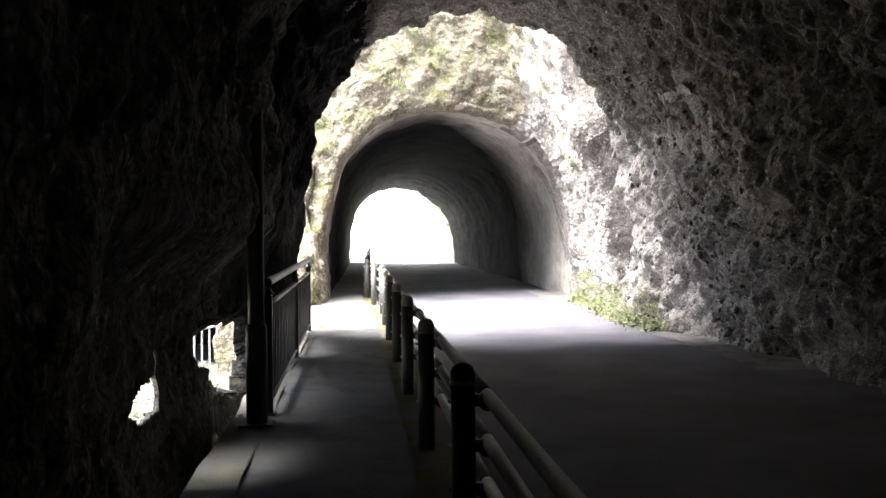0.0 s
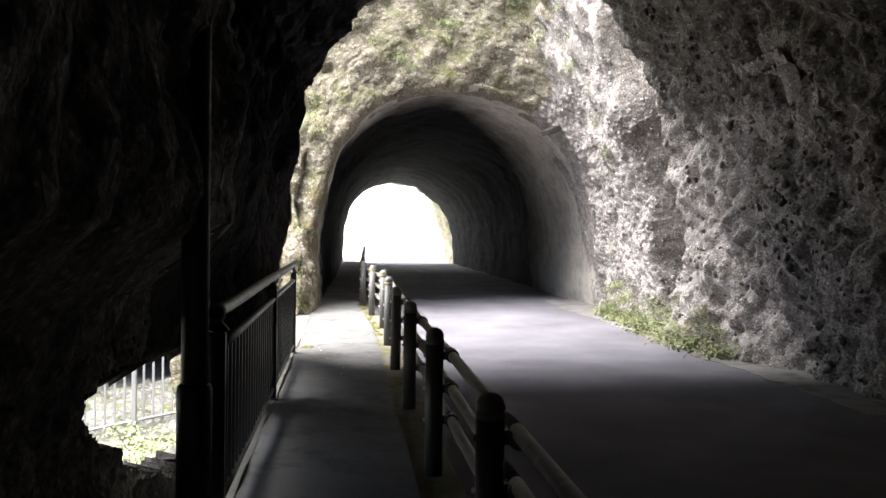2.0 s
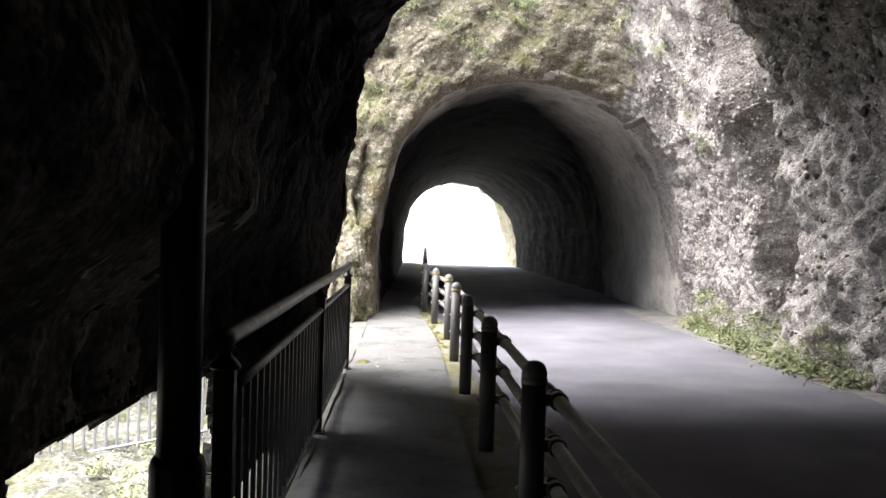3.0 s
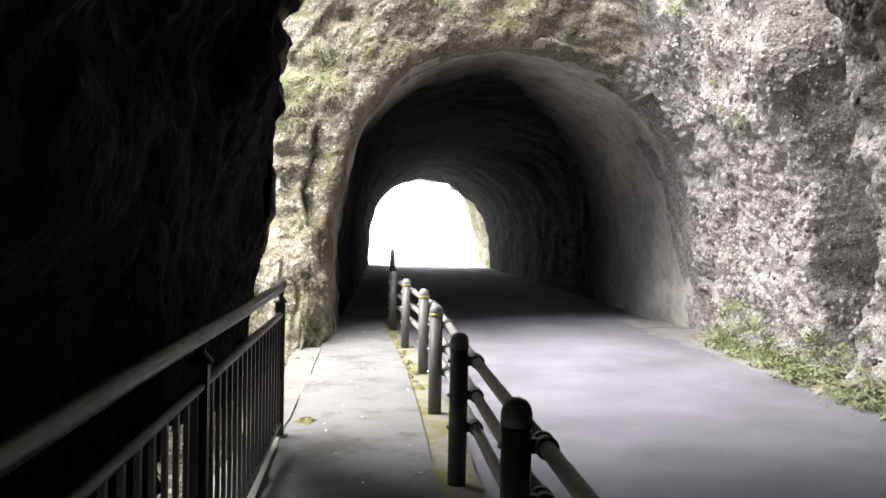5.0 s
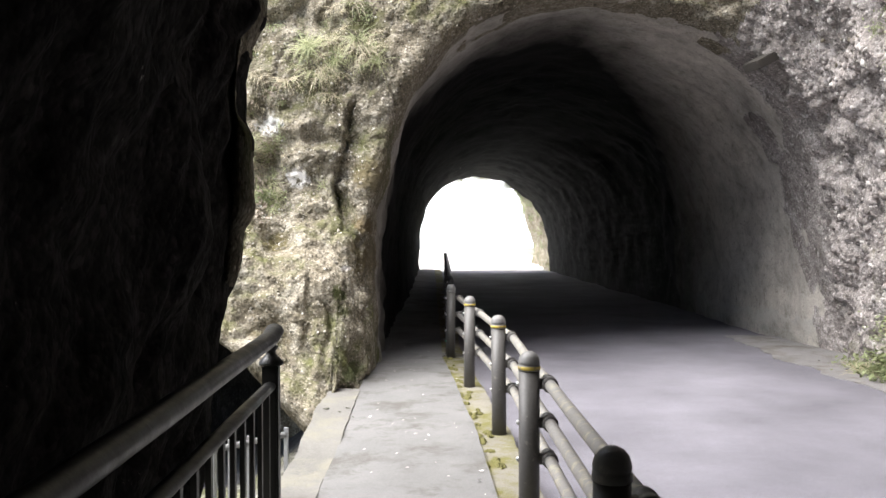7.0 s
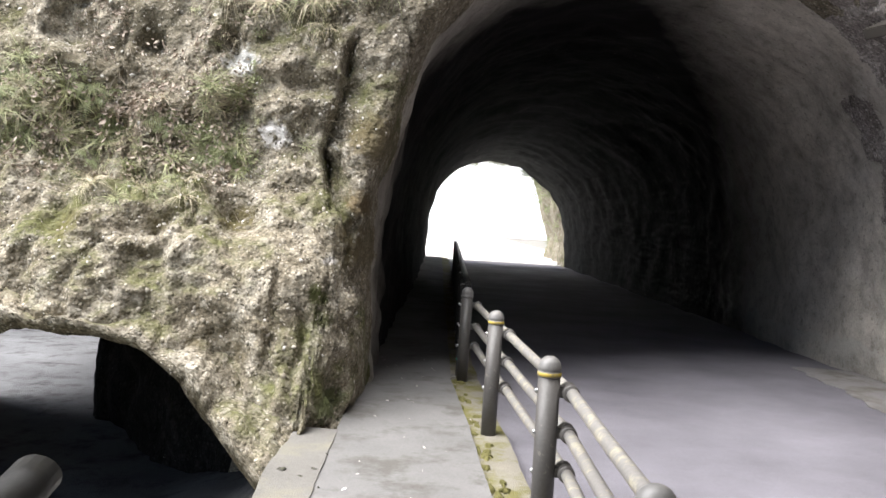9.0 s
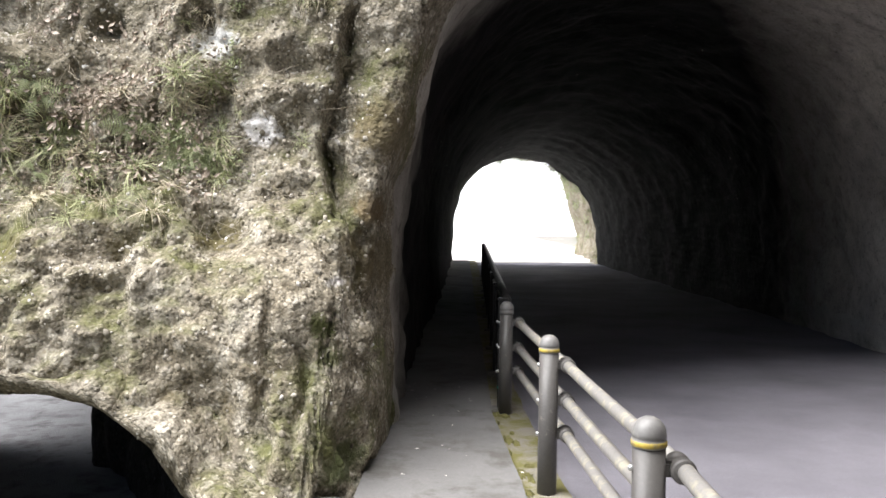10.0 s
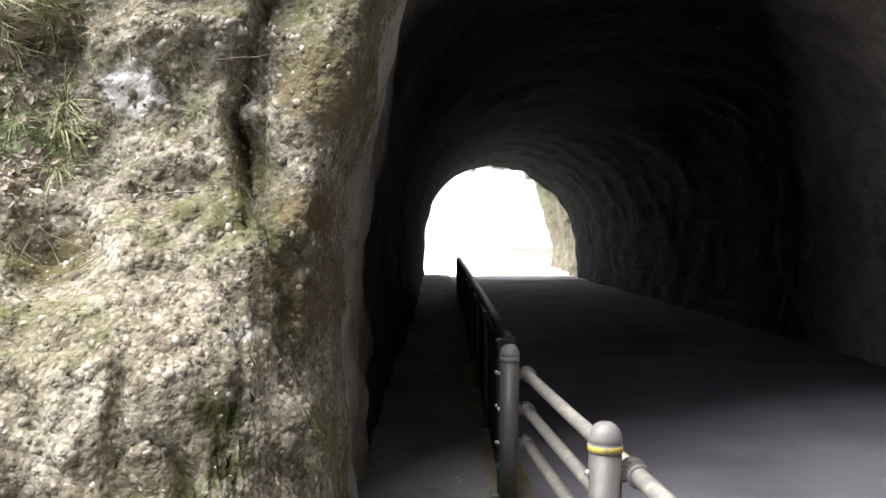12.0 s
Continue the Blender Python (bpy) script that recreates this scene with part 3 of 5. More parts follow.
# ragged openings low in the wall beside the walkway
cy = (PA[:-1, :-1, 1] + PA[1:, 1:, 1]) / 2
cz = (PA[:-1, :-1, 2] + PA[1:, 1:, 2]) / 2
cx = (PA[:-1, :-1, 0] + PA[1:, 1:, 0]) / 2
rag = fbm(np.stack([cy, cz, cz * 0], -1), 3.5, 5, 151, 0.65) * 0.05
top_lip = np.interp(cy, [6.45, 6.6, 6.9, 7.35, 7.9, 9.05, 9.2, 9.6, 9.9, 11.0, 12.6], [0.77, 0.80, 0.82, 0.78, 0.78, 0.70, 0.2, 0.2, 0.74, 0.62, 0.45]) + rag
low_lip = np.interp(cy, [6.45, 6.6, 6.8, 7.1, 7.6, 8.0, 9.05, 9.2, 9.6, 9.9, 12.6], [0.74, 0.62, 0.50, 0.26, 0.08, 0.0, -0.2, 0.3, 0.3, -0.4, -0.5]) + rag
hole = (cx < 0) & (cy > 6.45 + rag) & (cz < top_lip) & (cz > low_lip)
s_top = np.interp(cy, [4.92, 5.06, 5.42, 5.49, 5.62], [0.56, 0.64, 0.66, 0.79, 0.76]) + rag * 0.6
s_low = np.interp(cy, [4.92, 5.06, 5.45, 5.62], [0.54, 0.43, 0.42, 0.60]) + rag * 0.6
hole |= (cx < 0) & (cy > 4.92) & (cy < 5.64 + rag * 0.3) & (cz < s_top) & (cz > s_low)
nu, nv = P.shape[:2]
F = quads(nu, nv)
keep = ~hole
# the end of the rib beside the footway draws back
short = np.clip((PA[..., 1] - 11.3) / 0.9, 0, 1) * (PA[..., 0] < 0.2) * np.clip((2.7 - PA[..., 2]) / 0.6, 0, 1)
PA += short[..., None] * np.array([0.03, -0.27, 0.0])
verts = PA.reshape(-1, 3)
# the thickness of the rock at the rims of the openings and at the tunnel's end
rim_faces, extra, made = [], [], {}


def pushed(v, kind):
    if (v, kind) not in made:
        p = verts[v].copy()
        if kind == "hole":
            p += np.array([-0.22, 0.05, -0.05 + 0.1 * math.sin(v)]) if p[1] > 5.9 else np.array([-0.06, 0.14, -0.02])
        made[(v, kind)] = len(verts) + len(extra)
        extra.append(p)
    return made[(v, kind)]


hi, hj = np.nonzero(hole)
for i, j in zip(hi, hj):
    a, b, c, d = (int(v) for v in F[i, j])
    for (ii, jj), (u, v) in {(i, j - 1): (a, b), (i + 1, j): (b, c), (i, j + 1): (c, d), (i - 1, j): (d, a)}.items():
        if 0 <= ii < nu - 1 and 0 <= jj < nv - 1 and not hole[ii, jj]:
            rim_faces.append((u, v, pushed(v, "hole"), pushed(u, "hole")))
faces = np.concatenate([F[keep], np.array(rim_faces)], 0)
# light put into colour: darker rock left and on rims, paler low right
shaded = (cx < 0.2 + 3 * rag) & (cy > 7.2 + 9 * rag)
aslots = np.concatenate([np.where((cx > 3.2 + 6 * rag) & (cy > 7.2 + 14 * rag + 1.1 * cz) & (cz < 2.9 + 8 * rag), 2, shaded)[keep].astype(int), np.ones(len(rim_faces), int)])
tunnel_a = tagged(mesh_object("wall_tunnel", np.concatenate([verts, np.array(extra)], 0), faces, [ROCK_A, ROCK_SHADED, ROCK_RIGHT], aslots),
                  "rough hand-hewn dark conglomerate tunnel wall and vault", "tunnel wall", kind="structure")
# the outer face of the rock that the first tunnel is cut through, seen from the cleft
mass = []
for k in range(60):
    r = 2.4 * (k / 59.0) ** 1.5
    ring = PA[:, -1].copy()
    dirs = np.stack([(sec[:, 0] - 2.1) * 0.6, 0 * al, (sec[:, 1] - 1.5)], -1)
    dirs[:, 2] = np.where(sec[:, 0] < 0.0, np.clip(dirs[:, 2], 0.0, 9), dirs[:, 2])
    dirs /= np.linalg.norm(dirs, axis=1, keepdims=True)
    reach = np.where((sec[:, 0] < 0.3) & (sec[:, 1] < 2.8), np.minimum(r, 0.8 + 0.06 * r), r)
    mass.append(ring + dirs * reach[:, None] + np.array([0, -0.12, 0]) * (1 - math.exp(-3 * r)) + np.array([0, 0.02, 0]) * r)
M = np.stack(mass, 1)
M += 0.22 * np.stack([fbm(M, 0.9, 4, 203), fbm(M, 0.9, 4, 207), fbm(M, 0.9, 4, 211)], -1) * np.clip(np.linspace(0, 1, 60) * 6, 0, 1)[None, :, None]
drop_side = (M[..., 0] < -0.5) & (M[..., 2] < 2.9)
drop_side[:, 0] = False
M[..., 1] = np.where(drop_side, np.minimum(M[..., 1], 11.2 + (-0.1 - M[..., 0]) / 0.58), M[..., 1])
tagged(mesh_object("wall_outer_face", M.reshape(-1, 3), quads(*M.shape[:2]).reshape(-1, 4), [ROCK_FACE]), "weathered rock face above the first tunnel's end", "rock wall", kind="structure")
# the thin outer skin of rock beside the walkway and over the vault
S = []
for k, (x, z) in enumerate([(-1.25, 1.35), (-1.4, 2.2), (-1.5, 3.4), (-1.25, 4.6), (-0.9, 5.2), (0.6, 5.9), (2.5, 6.2), (4.5, 5.9), (6.0, 5.0), (6.8, 2.5), (6.9, -0.5)]):
    S.append(np.stack([np.full(120, x), np.linspace(-9.2, 12.3 if k < 4 else 13.4, 120), np.full(120, z)], -1))
S = np.stack(S, 0)
S = np.stack([np.stack([np.interp(np.linspace(0, 10, 70), np.arange(11), S[:, j, c]) for j in range(120)], 1) for c in range(3)], -1)
S += 0.2 * np.stack([fbm(S, 0.8, 4, 303), 0.3 * fbm(S, 0.8, 4, 307), fbm(S, 0.8, 4, 311)], -1)
tagged(mesh_object("wall_outer_skin", S.reshape(-1, 3), quads(70, 120).reshape(-1, 4), [ROCK_FACE]), "weathered outside of the rock rib beside the walkway", "rock wall", kind="structure")
# the tunnel goes on behind the start; an added unseen wall keeps light out
bend = np.stack(np.meshgrid(np.linspace(-1.6, 5.8, 60), [-9.0], np.linspace(-0.6, 5.8, 60), indexing="ij"), -1)[:, 0]
bend[..., 1] += 0.3 * fbm(bend, 0.8, 4, 401)
tagged(mesh_object("wall_back_stop", bend.reshape(-1, 3), quads(60, 60).reshape(-1, 4), [ROCK_A]), "unseen rock wall added to close the tunnel behind the start", "tunnel wall", kind="structure")

# ---- the dark hollow under the cliff ----
line = np.array([(-0.75, 18.05), (-1.5, 18.9), (-2.8, 20.3), (-4.0, 21.9), (-3.8, 23.5), (-3.2, 29.6)])
ll = np.linspace(0, len(line) - 1, 90)
lx, ly = np.interp(ll, range(len(line)), line[:, 0]), np.interp(ll, range(len(line)), line[:, 1])
zz = np.linspace(-1.5, 2.2, 44)
C = np.stack([lx[:, None] + 0 * zz, ly[:, None] + 0 * zz, 0 * lx[:, None] + zz], -1)
C += 0.14 * np.stack([fbm(C, 1.4, 4, 501), fbm(C, 1.4, 4, 505), 0.2 * fbm(C, 1.4, 4, 509)], -1)
# shade put into colour: darkened rock inside, plain face rock at the lit foot
tagged(mesh_object("wall_hollow", C.reshape(-1, 3), quads(90, 44).reshape(-1, 4), [ROCK_SHADED, ROCK_FACE], (C[:-1, :-1, 0] > -1.75 + 0.5 * fbm(C[:-1, :-1], 2, 3, 513)).astype(int).ravel()), "rock side of the hollow under the cliff, shade put into its colour", "rock wall", kind="structure")
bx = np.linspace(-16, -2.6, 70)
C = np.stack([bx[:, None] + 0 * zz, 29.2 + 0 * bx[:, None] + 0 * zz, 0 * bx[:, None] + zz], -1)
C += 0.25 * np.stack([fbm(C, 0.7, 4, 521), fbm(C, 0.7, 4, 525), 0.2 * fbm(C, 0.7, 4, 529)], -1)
tagged(mesh_object("wall_hollow_back", C.reshape(-1, 3), quads(70, 44).reshape(-1, 4), [ROCK_SHADED]), "rock at the back of the hollow, shade put into its colour", "rock wall", kind="structure")

# unseen pier added to keep daylight off the near floor of the hollow
oy = np.linspace(17.2, 22.6, 50)
C = np.stack([-5.7 + 0 * oy[:, None] + 0 * zz, oy[:, None] + 0 * zz, 0 * oy[:, None] + zz], -1)
C += 0.2 * np.stack([fbm(C, 1.0, 4, 541), fbm(C, 1.0, 4, 545), 0.2 * fbm(C, 1.0, 4, 549)], -1)
tagged(mesh_object("wall_light_stop", C.reshape(-1, 3), quads(50, 44).reshape(-1, 4), [ROCK_SHADED]), "unseen rock pier added to keep daylight off the hollow floor", "rock wall", kind="structure")

# ---- ground, road, walkway ----
gx = np.concatenate([np.linspace(-400, -30, 20), np.linspace(-28, -7, 22), np.linspace(-6.8, -0.4, 90), np.linspace(0, 8, 10), np.linspace(10, 40, 25), np.linspace(60, 400, 15)])
gy = np.concatenate([np.linspace(-400, -30, 15), np.linspace(-25, 2, 25), np.linspace(2.2, 22, 150), np.linspace(22.5, 46, 40), np.linspace(47, 90, 50), np.linspace(100, 600, 25)])
G = np.stack([gx[:, None] + 0 * gy, 0 * gx[:, None] + gy, 0 * gx[:, None] + 0 * gy], -1)
low = np.interp(G[..., 0], [-8, -2.3, -1.5, -0.85, -0.6], [-1.25, -1.15, -0.85, -0.3, -0.25])
step = np.clip((G[..., 1] - 40) / 4, 0, 1)
h = low * (1 - step) + (-0.06) * step
h = np.where(G[..., 0] > -0.4, -0.3 + 0.24 * step, h)
hill = np.clip((G[..., 0] - 8.2) / 2.5, 0, 1.6) * np.clip((G[..., 1] - 44) / 2, 0, 1) * np.clip((66 - G[..., 1]) / 6, 0, 1) * 2.2
open_left = (G[..., 0] < -0.45) & (G[..., 0] > -9) & (G[..., 1] < 17.4) & (G[..., 1] > 2)
h += hill + open_left * (0.16 * fbm(G, 1.3, 4, 601) + 0.07 * pebble(G, 3.0, 603))
G[..., 2] = h
gc = G[:-1, :-1]
gslots = np.where((gc[..., 0] < -0.3) & (gc[..., 1] < 17.5) & (gc[..., 0] > -12), 0, np.where((gc[..., 1] < 40) & (gc[..., 0] < 0), 1, np.where((gc[..., 0] > 7.8) & (gc[..., 1] < 70), 2, 3)))
GREEN = ground_material("hill_grass", (0.06, 0.09, 0.03), (0.16, 0.2, 0.07), 6, 0.05, (0.2, 0.18, 0.1))
tagged(mesh_object("ground", G.reshape(-1, 3), quads(*G.shape[:2]).reshape(-1, 4), [RUBBLE, LOWER, GREEN, EDGING], gslots.ravel()), "pale rubble bank and lower floor below the walkway", "ground", kind="structure")


def strip(name, x0, x1, y0, y1, top, bottom, material, label, category, wobble=0.012, nx=8, ny=240, edge=0.0, bend=(0, 0)):
    """A slab with a slightly uneven top and worn long edges."""
    xs, ys = np.linspace(x0, x1, nx), np.linspace(y0, y1, ny)
    T = np.stack([xs[:, None] + 0 * ys, 0 * xs[:, None] + ys, np.full((nx, ny), top)], -1)
    swing = np.interp(ys, [15.0, 17.1, 19.0, 44.0], [0.0, -0.07, -0.17, 0.1])
    T[..., 0] += np.linspace(bend[0], bend[1], nx)[:, None] * swing
    T[..., 2] += wobble * fbm(T, 0.9, 4, 701)
    T[0, :, 0] += edge * fbm(T[0], 1.5, 4, 705)
    T[-1, :, 0] += edge * fbm(T[-1], 1.5, 4, 709)
    lo = T[[0, -1]].copy()
    lo[..., 2] = bottom
    full = np.concatenate([lo[:1], T, lo[1:]], 0)
    return tagged(mesh_object(name, full.reshape(-1, 3), quads(nx + 2, ny).reshape(-1, 4), [material], smooth=False), label, category, kind="structure")


# overexposed daylight past the tunnel is put into this pale colour
strip("far_road", -3.0, 7.5, 44.6, 104, 0.02, -0.3, PALE, "road past the tunnel, daylight glare put into its pale colour", "road", 0.01, 10, 60)
strip("road", 0.68, 5.6, -9.2, 44.59, 0.0, -0.35, ASPHALT, "grey asphalt road through the tunnels", "road", 0.02, 26, 500, 0.0, (1, 0))
strip("walkway_kerb", 0.405, 0.678, -9.2, 44.5, 0.078, -0.3, KERB, "low mossy concrete kerb under the posts", "kerb", 0.008, 6, 600, 0.02, (1, 1))
strip("walkway", -0.54, 0.428, -9.2, 44.5, 0.10, -1.3, WALK, "worn grey asphalt footway beside the road", "pavement", 0.012, 14, 600, 0.012, (0, 1))
strip("walkway_edging", -0.80, -0.525, -9.2, 16.9, 0.105, -1.3, EDGING, "pale cracked concrete edging of the footway", "kerb", 0.03, 7, 400, 0.016)
strip("road_gutter", 4.4, 5.5, 9, 21.5, 0.012, -0.2, GUTTER, "pale gritty concrete gutter along the rock", "gutter", 0.02, 12, 160, 0.14)
# glowing white sheet added for the overexposed distance past the far end
glow = bpy.data.materials.new("glow")
glow.use_nodes = True
hb = glow.node_tree.nodes["Principled BSDF"]
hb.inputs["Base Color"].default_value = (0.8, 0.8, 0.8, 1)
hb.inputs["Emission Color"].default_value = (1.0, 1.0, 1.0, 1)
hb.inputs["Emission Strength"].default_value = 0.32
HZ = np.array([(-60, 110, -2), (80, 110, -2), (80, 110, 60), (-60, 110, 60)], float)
tagged(mesh_object("backdrop", HZ, np.array([[0, 1, 2, 3]]), [glow]), "glowing white sheet for the overexposed distance past the tunnel", "backdrop", kind="structure")

# ---- the guard rail of posts and pipes between footway and road ----
POST_X = {19.0: 0.36, 17.11: 0.474, 15.22: 0.583, 13.33: 0.56}
guard = empty("guard_rail", "dark painted guard rail of round posts and three worn pipes", "guard rail", at=(0.54, 3.88, 0.07))
post_me = mesh_of(lathe_bm([(0, -0.02), (0.052, -0.02), (0.052, 0.765), (0.0, 0.765)], 24), "post", POST, False)
cap_me = mesh_of(lathe_bm([(0.0505, 0.766), (0.0545, 0.768), (0.0545, 0.792), (0.050, 0.796), (0.0535, 0.800), (0.0535, 0.812), (0.047, 0.835), (0.034, 0.851), (0.017, 0.860), (0, 0.862)], 24), "post_cap", CAP, True)
band_me = mesh_of(lathe_bm([(0.0545, 0.772), (0.056, 0.773), (0.056, 0.788), (0.0545, 0.789)], 24), "reflective_band", BAND, True)
bracket = lathe_bm([(0.0, -0.055), (0.036, -0.055), (0.040, -0.05), (0.040, -0.02), (0.036, -0.016), (0.036, 0.016), (0.040, 0.02), (0.040, 0.05), (0.036, 0.055), (0, 0.055)], 16)
bracket.transform(Matrix.Rotation(radians(90), 4, "X"))
bracket = add_to(bracket, box_bm((0.07, 0.05, 0.05), (-0.045, 0, 0), 0.008))
bracket_me = mesh_of(bracket, "bracket", POST, False)
bolt_me = mesh_of(lathe_bm([(0, -0.002), (0.012, -0.002), (0.012, 0.008), (0.008, 0.014), (0, 0.015)], 8), "bolt", STEEL, True)
POSTS = [19.0 - 1.89 * k for k in range(13)]
LEVELS = (0.70, 0.51, 0.33)
ends = []
for n, y in enumerate(POSTS):
    x = POST_X.get(round(y, 2), 0.545)
    lean = pose(x - 0.54, y - 3.88, -0.02 * (y < 6.5), 0.5 * math.sin(3.1 * n), 0.6 * math.sin(1.7 * n + 1), 15 * n)
    p = share("post", post_me, guard, lean)
    share("post_cap", cap_me, p)
    if n in (1, 2, 3, 8):
        share("reflective_band", band_me, p, None, "scuffed yellow reflective band")
    flat = pose(0, 0, 0, 0, 0, -15 * n)
    for z in LEVELS:
        share("bracket", bracket_me, p, flat @ pose(0.098, 0, z))
        share("bolt", bolt_me, p, flat @ pose(-0.05, 0, z, 0, -90, 0))
    ends.append((x - 0.54 + 0.098, y - 3.88))
for a, b in zip(ends, ends[1:]):
    for z in LEVELS:
        sag = 0.006
        pts = [(a[0] + (b[0] - a[0]) * s, a[1] + (b[1] - a[1]) * s, z - sag * math.sin(math.pi * s)) for s in (0, 0.15, 0.35, 0.5, 0.65, 0.85, 1)]
        part("pipe", tube_bm(pts, 0.029, 14), PIPE, guard, "worn pale pipe with rust stains")

# ---- the barred railing that carries on inside the second tunnel ----
inner = empty("tunnel_railing", "black barred railing along the footway inside the tunnel", "railing", at=(0.34, 19.05, 0.07))


def rail_x(y):
    return 0.024 * y


flat_post = box_bm((0.07, 0.05, 0.86), (0, 0, 0.43), 0.008)
flat_me = mesh_of(flat_post, "post", BLACK)
top_me = mesh_of(box_bm((0.09, 0.06, 0.02), (0, 0, 0.872), 0.006), "post_cap", HANDRAIL)
bar_me = mesh_of(lathe_bm([(0, 0.09), (0.009, 0.09), (0.009, 0.80), (0, 0.80)], 8), "bar", BLACK)
foot_me = mesh_of(box_bm((0.16, 0.14, 0.05), (0, 0, 0.02), 0.01), "footing", EDGING)
for k in range(11):
    y = 1.6 * k
    p = share("post", flat_me, inner, pose(rail_x(y), y, 0))
    share("post_cap", top_me, p, None, "pale worn metal cap")
    share("footing", foot_me, p, None, "pale concrete footing")
    if k == 0:
        share("green_band", mesh_of(box_bm((0.076, 0.056, 0.018), (0, 0, 0.20), 0.003), "green_band", GREENBAND), p, None, "green reflective strip")
        for z in (0.32, 0.52, 0.70):
            share("bolt", bolt_me, p, pose(-0.035, 0, z, 0, -90, 0))
            share("bolt", bolt_me, p, pose(0.0, -0.025, z, 90, 0, 0))
for z, r, m in ((0.87, 0.034, HANDRAIL), (0.80, 0.016, BLACK), (0.09, 0.016, BLACK)):
    part("rail", tube_bm([(rail_x(y) + 0.03 * (z > 0.85), y, z) for y in np.linspace(0, 16, 12)], r, 12), m, inner, "worn metal top rail" if z > 0.85 else "")
for k in range(125):
    y = 0.12 + 0.127 * k
    if abs(y / 1.6 - round(y / 1.6)) > 0.03:
        share("bar", bar_me, inner, pose(rail_x(y), y, 0))

# ---- the black railing over the drop beside the footway ----
side = empty("side_railing", "black steel railing with upright bars and a heavy handrail", "railing", at=(-0.55, 6.85, 0.10))
sq = box_bm((0.062, 0.062, 0.90), (0, 0, 0.45), 0.006)
sq_me = mesh_of(sq, "post", BLACK)
neck = lathe_bm([(0, 0.90), (0.048, 0.90), (0.048, 0.91), (0.032, 0.928), (0.02, 0.94), (0.018, 0.955), (0.028, 0.965), (0.028, 0.972), (0, 0.975)], 14)
neck_me = mesh_of(neck, "rail_bracket", BLACK, True)
foot2_me = mesh_of(box_bm((0.11, 0.11, 0.012), (0, 0, 0.006), 0.003), "base_plate", BLACK)
for y in (0.0, 2.97, 5.63):
    p = share("post", sq_me, side, pose(0, y, 0))
    share("rail_bracket", neck_me, p)
    share("base_plate", foot2_me, p)
pts = [(0, -0.12, 0.995)] + [(0.004 * math.sin(2 * y), y, 0.998) for y in np.linspace(0, 5.5, 14)] + [(0, 5.6, 1.004), (0, 5.66, 1.012), (0, 5.71, 1.022)]
part("handrail", tube_bm(pts, 0.036, 16, 0.85), HANDRAIL, side, "smooth dark grey handrail with a plain cut end")
part("rail", tube_bm([(0, y, 0.82) for y in np.linspace(0, 5.63, 10)], 0.026, 8, 0.7), HANDRAIL, side)
part("rail", tube_bm([(0, y, 0.09) for y in np.linspace(0, 5.63, 10)], 0.022, 8, 0.8), BLACK, side)
bar2_me = mesh_of(box_bm((0.016, 0.026, 0.73), (0, 0, 0.455), 0), "bar", BLACK)
for k in range(38):
    y = 0.147 * (k + 0.75)
    if min(abs(y - v) for v in (0, 2.97, 5.92)) > 0.05:
        share("bar", bar2_me, side, pose(0, y, 0))

# ---- the tall pole at the wall ----
pole = empty("steel_pole", "dark painted steel pole from the footway up to the vault", "pole", at=(-0.6, 6.5, 0.1))
part("shaft", lathe_bm([(0, 0.0), (0.058, 0.0), (0.058, 3.3), (0, 3.3)], 18), BLACK, pole)
part("sleeve", lathe_bm([(0, 0), (0.075, 0), (0.075, 0.69), (0.07, 0.71), (0.06, 0.72), (0, 0.72)], 18), BLACK, pole)
part("base_plate", box_bm((0.24, 0.24, 0.02), (0, 0, 0.012), 0.004), BLACK, pole)

# ---- the pale fence on the bank below ----
fence = empty("bank_fence", "pale grey metal bar fence on the rubble bank", "fence", at=(-2.7, 14.3, -1.2))
fd = Vector((1.0, 0.25, 0.16))
fbar_me = mesh_of(box_bm((0.03, 0.02, 1.05), (0, 0, 0.62), 0.003), "bar", FENCE)
fpost_me = mesh_of(box_bm((0.06, 0.06, 1.2), (0, 0, 0.6), 0.006), "post", FENCE)
for k in range(-14, 17):
    v = fd * (0.115 * k)
    share("post" if k % 12 == 0 else "bar", fpost_me if k % 12 == 0 else fbar_me, fence, Matrix.Translation(v))
for z in (0.16, 1.1):
    part("rail", tube_bm([fd * (0.115 * k) + Vector((0, 0, z)) for k in (-14, 0, 16)], 0.02, 8), FENCE, fence)

# ---- plants ----


def blades_bm(rng, n, length, droop, width=0.006):
    bm = bmesh.new()
    for _ in range(n):
        a, l = rng.uniform(0, 2 * math.pi), length * rng.uniform(0.5, 1.1)
        d = Vector((math.cos(a), math.sin(a), 0))
        side = Vector((-d.y, d.x, 0)) * width * rng.uniform(0.6, 1.3)
        base = Vector((rng.uniform(-1, 1), rng.uniform(-1, 1), 0)) * 0.03
        k, spread = droop * rng.uniform(0.5, 1.4), rng.uniform(0.25, 0.9)
        last = None
        for s in (0, 0.3, 0.6, 0.85, 1.0):
            p = base + d * (l * spread * s) + Vector((0, 0, l * (0.75 * s - k * s * s)))
            w = side * (1 - s * 0.92)
            cur = (bm.verts.new(p - w), bm.verts.new(p + w))
            if last:
                bm.faces.new((last[0], last[1], cur[1], cur[0]))
            last = cur
    return bm


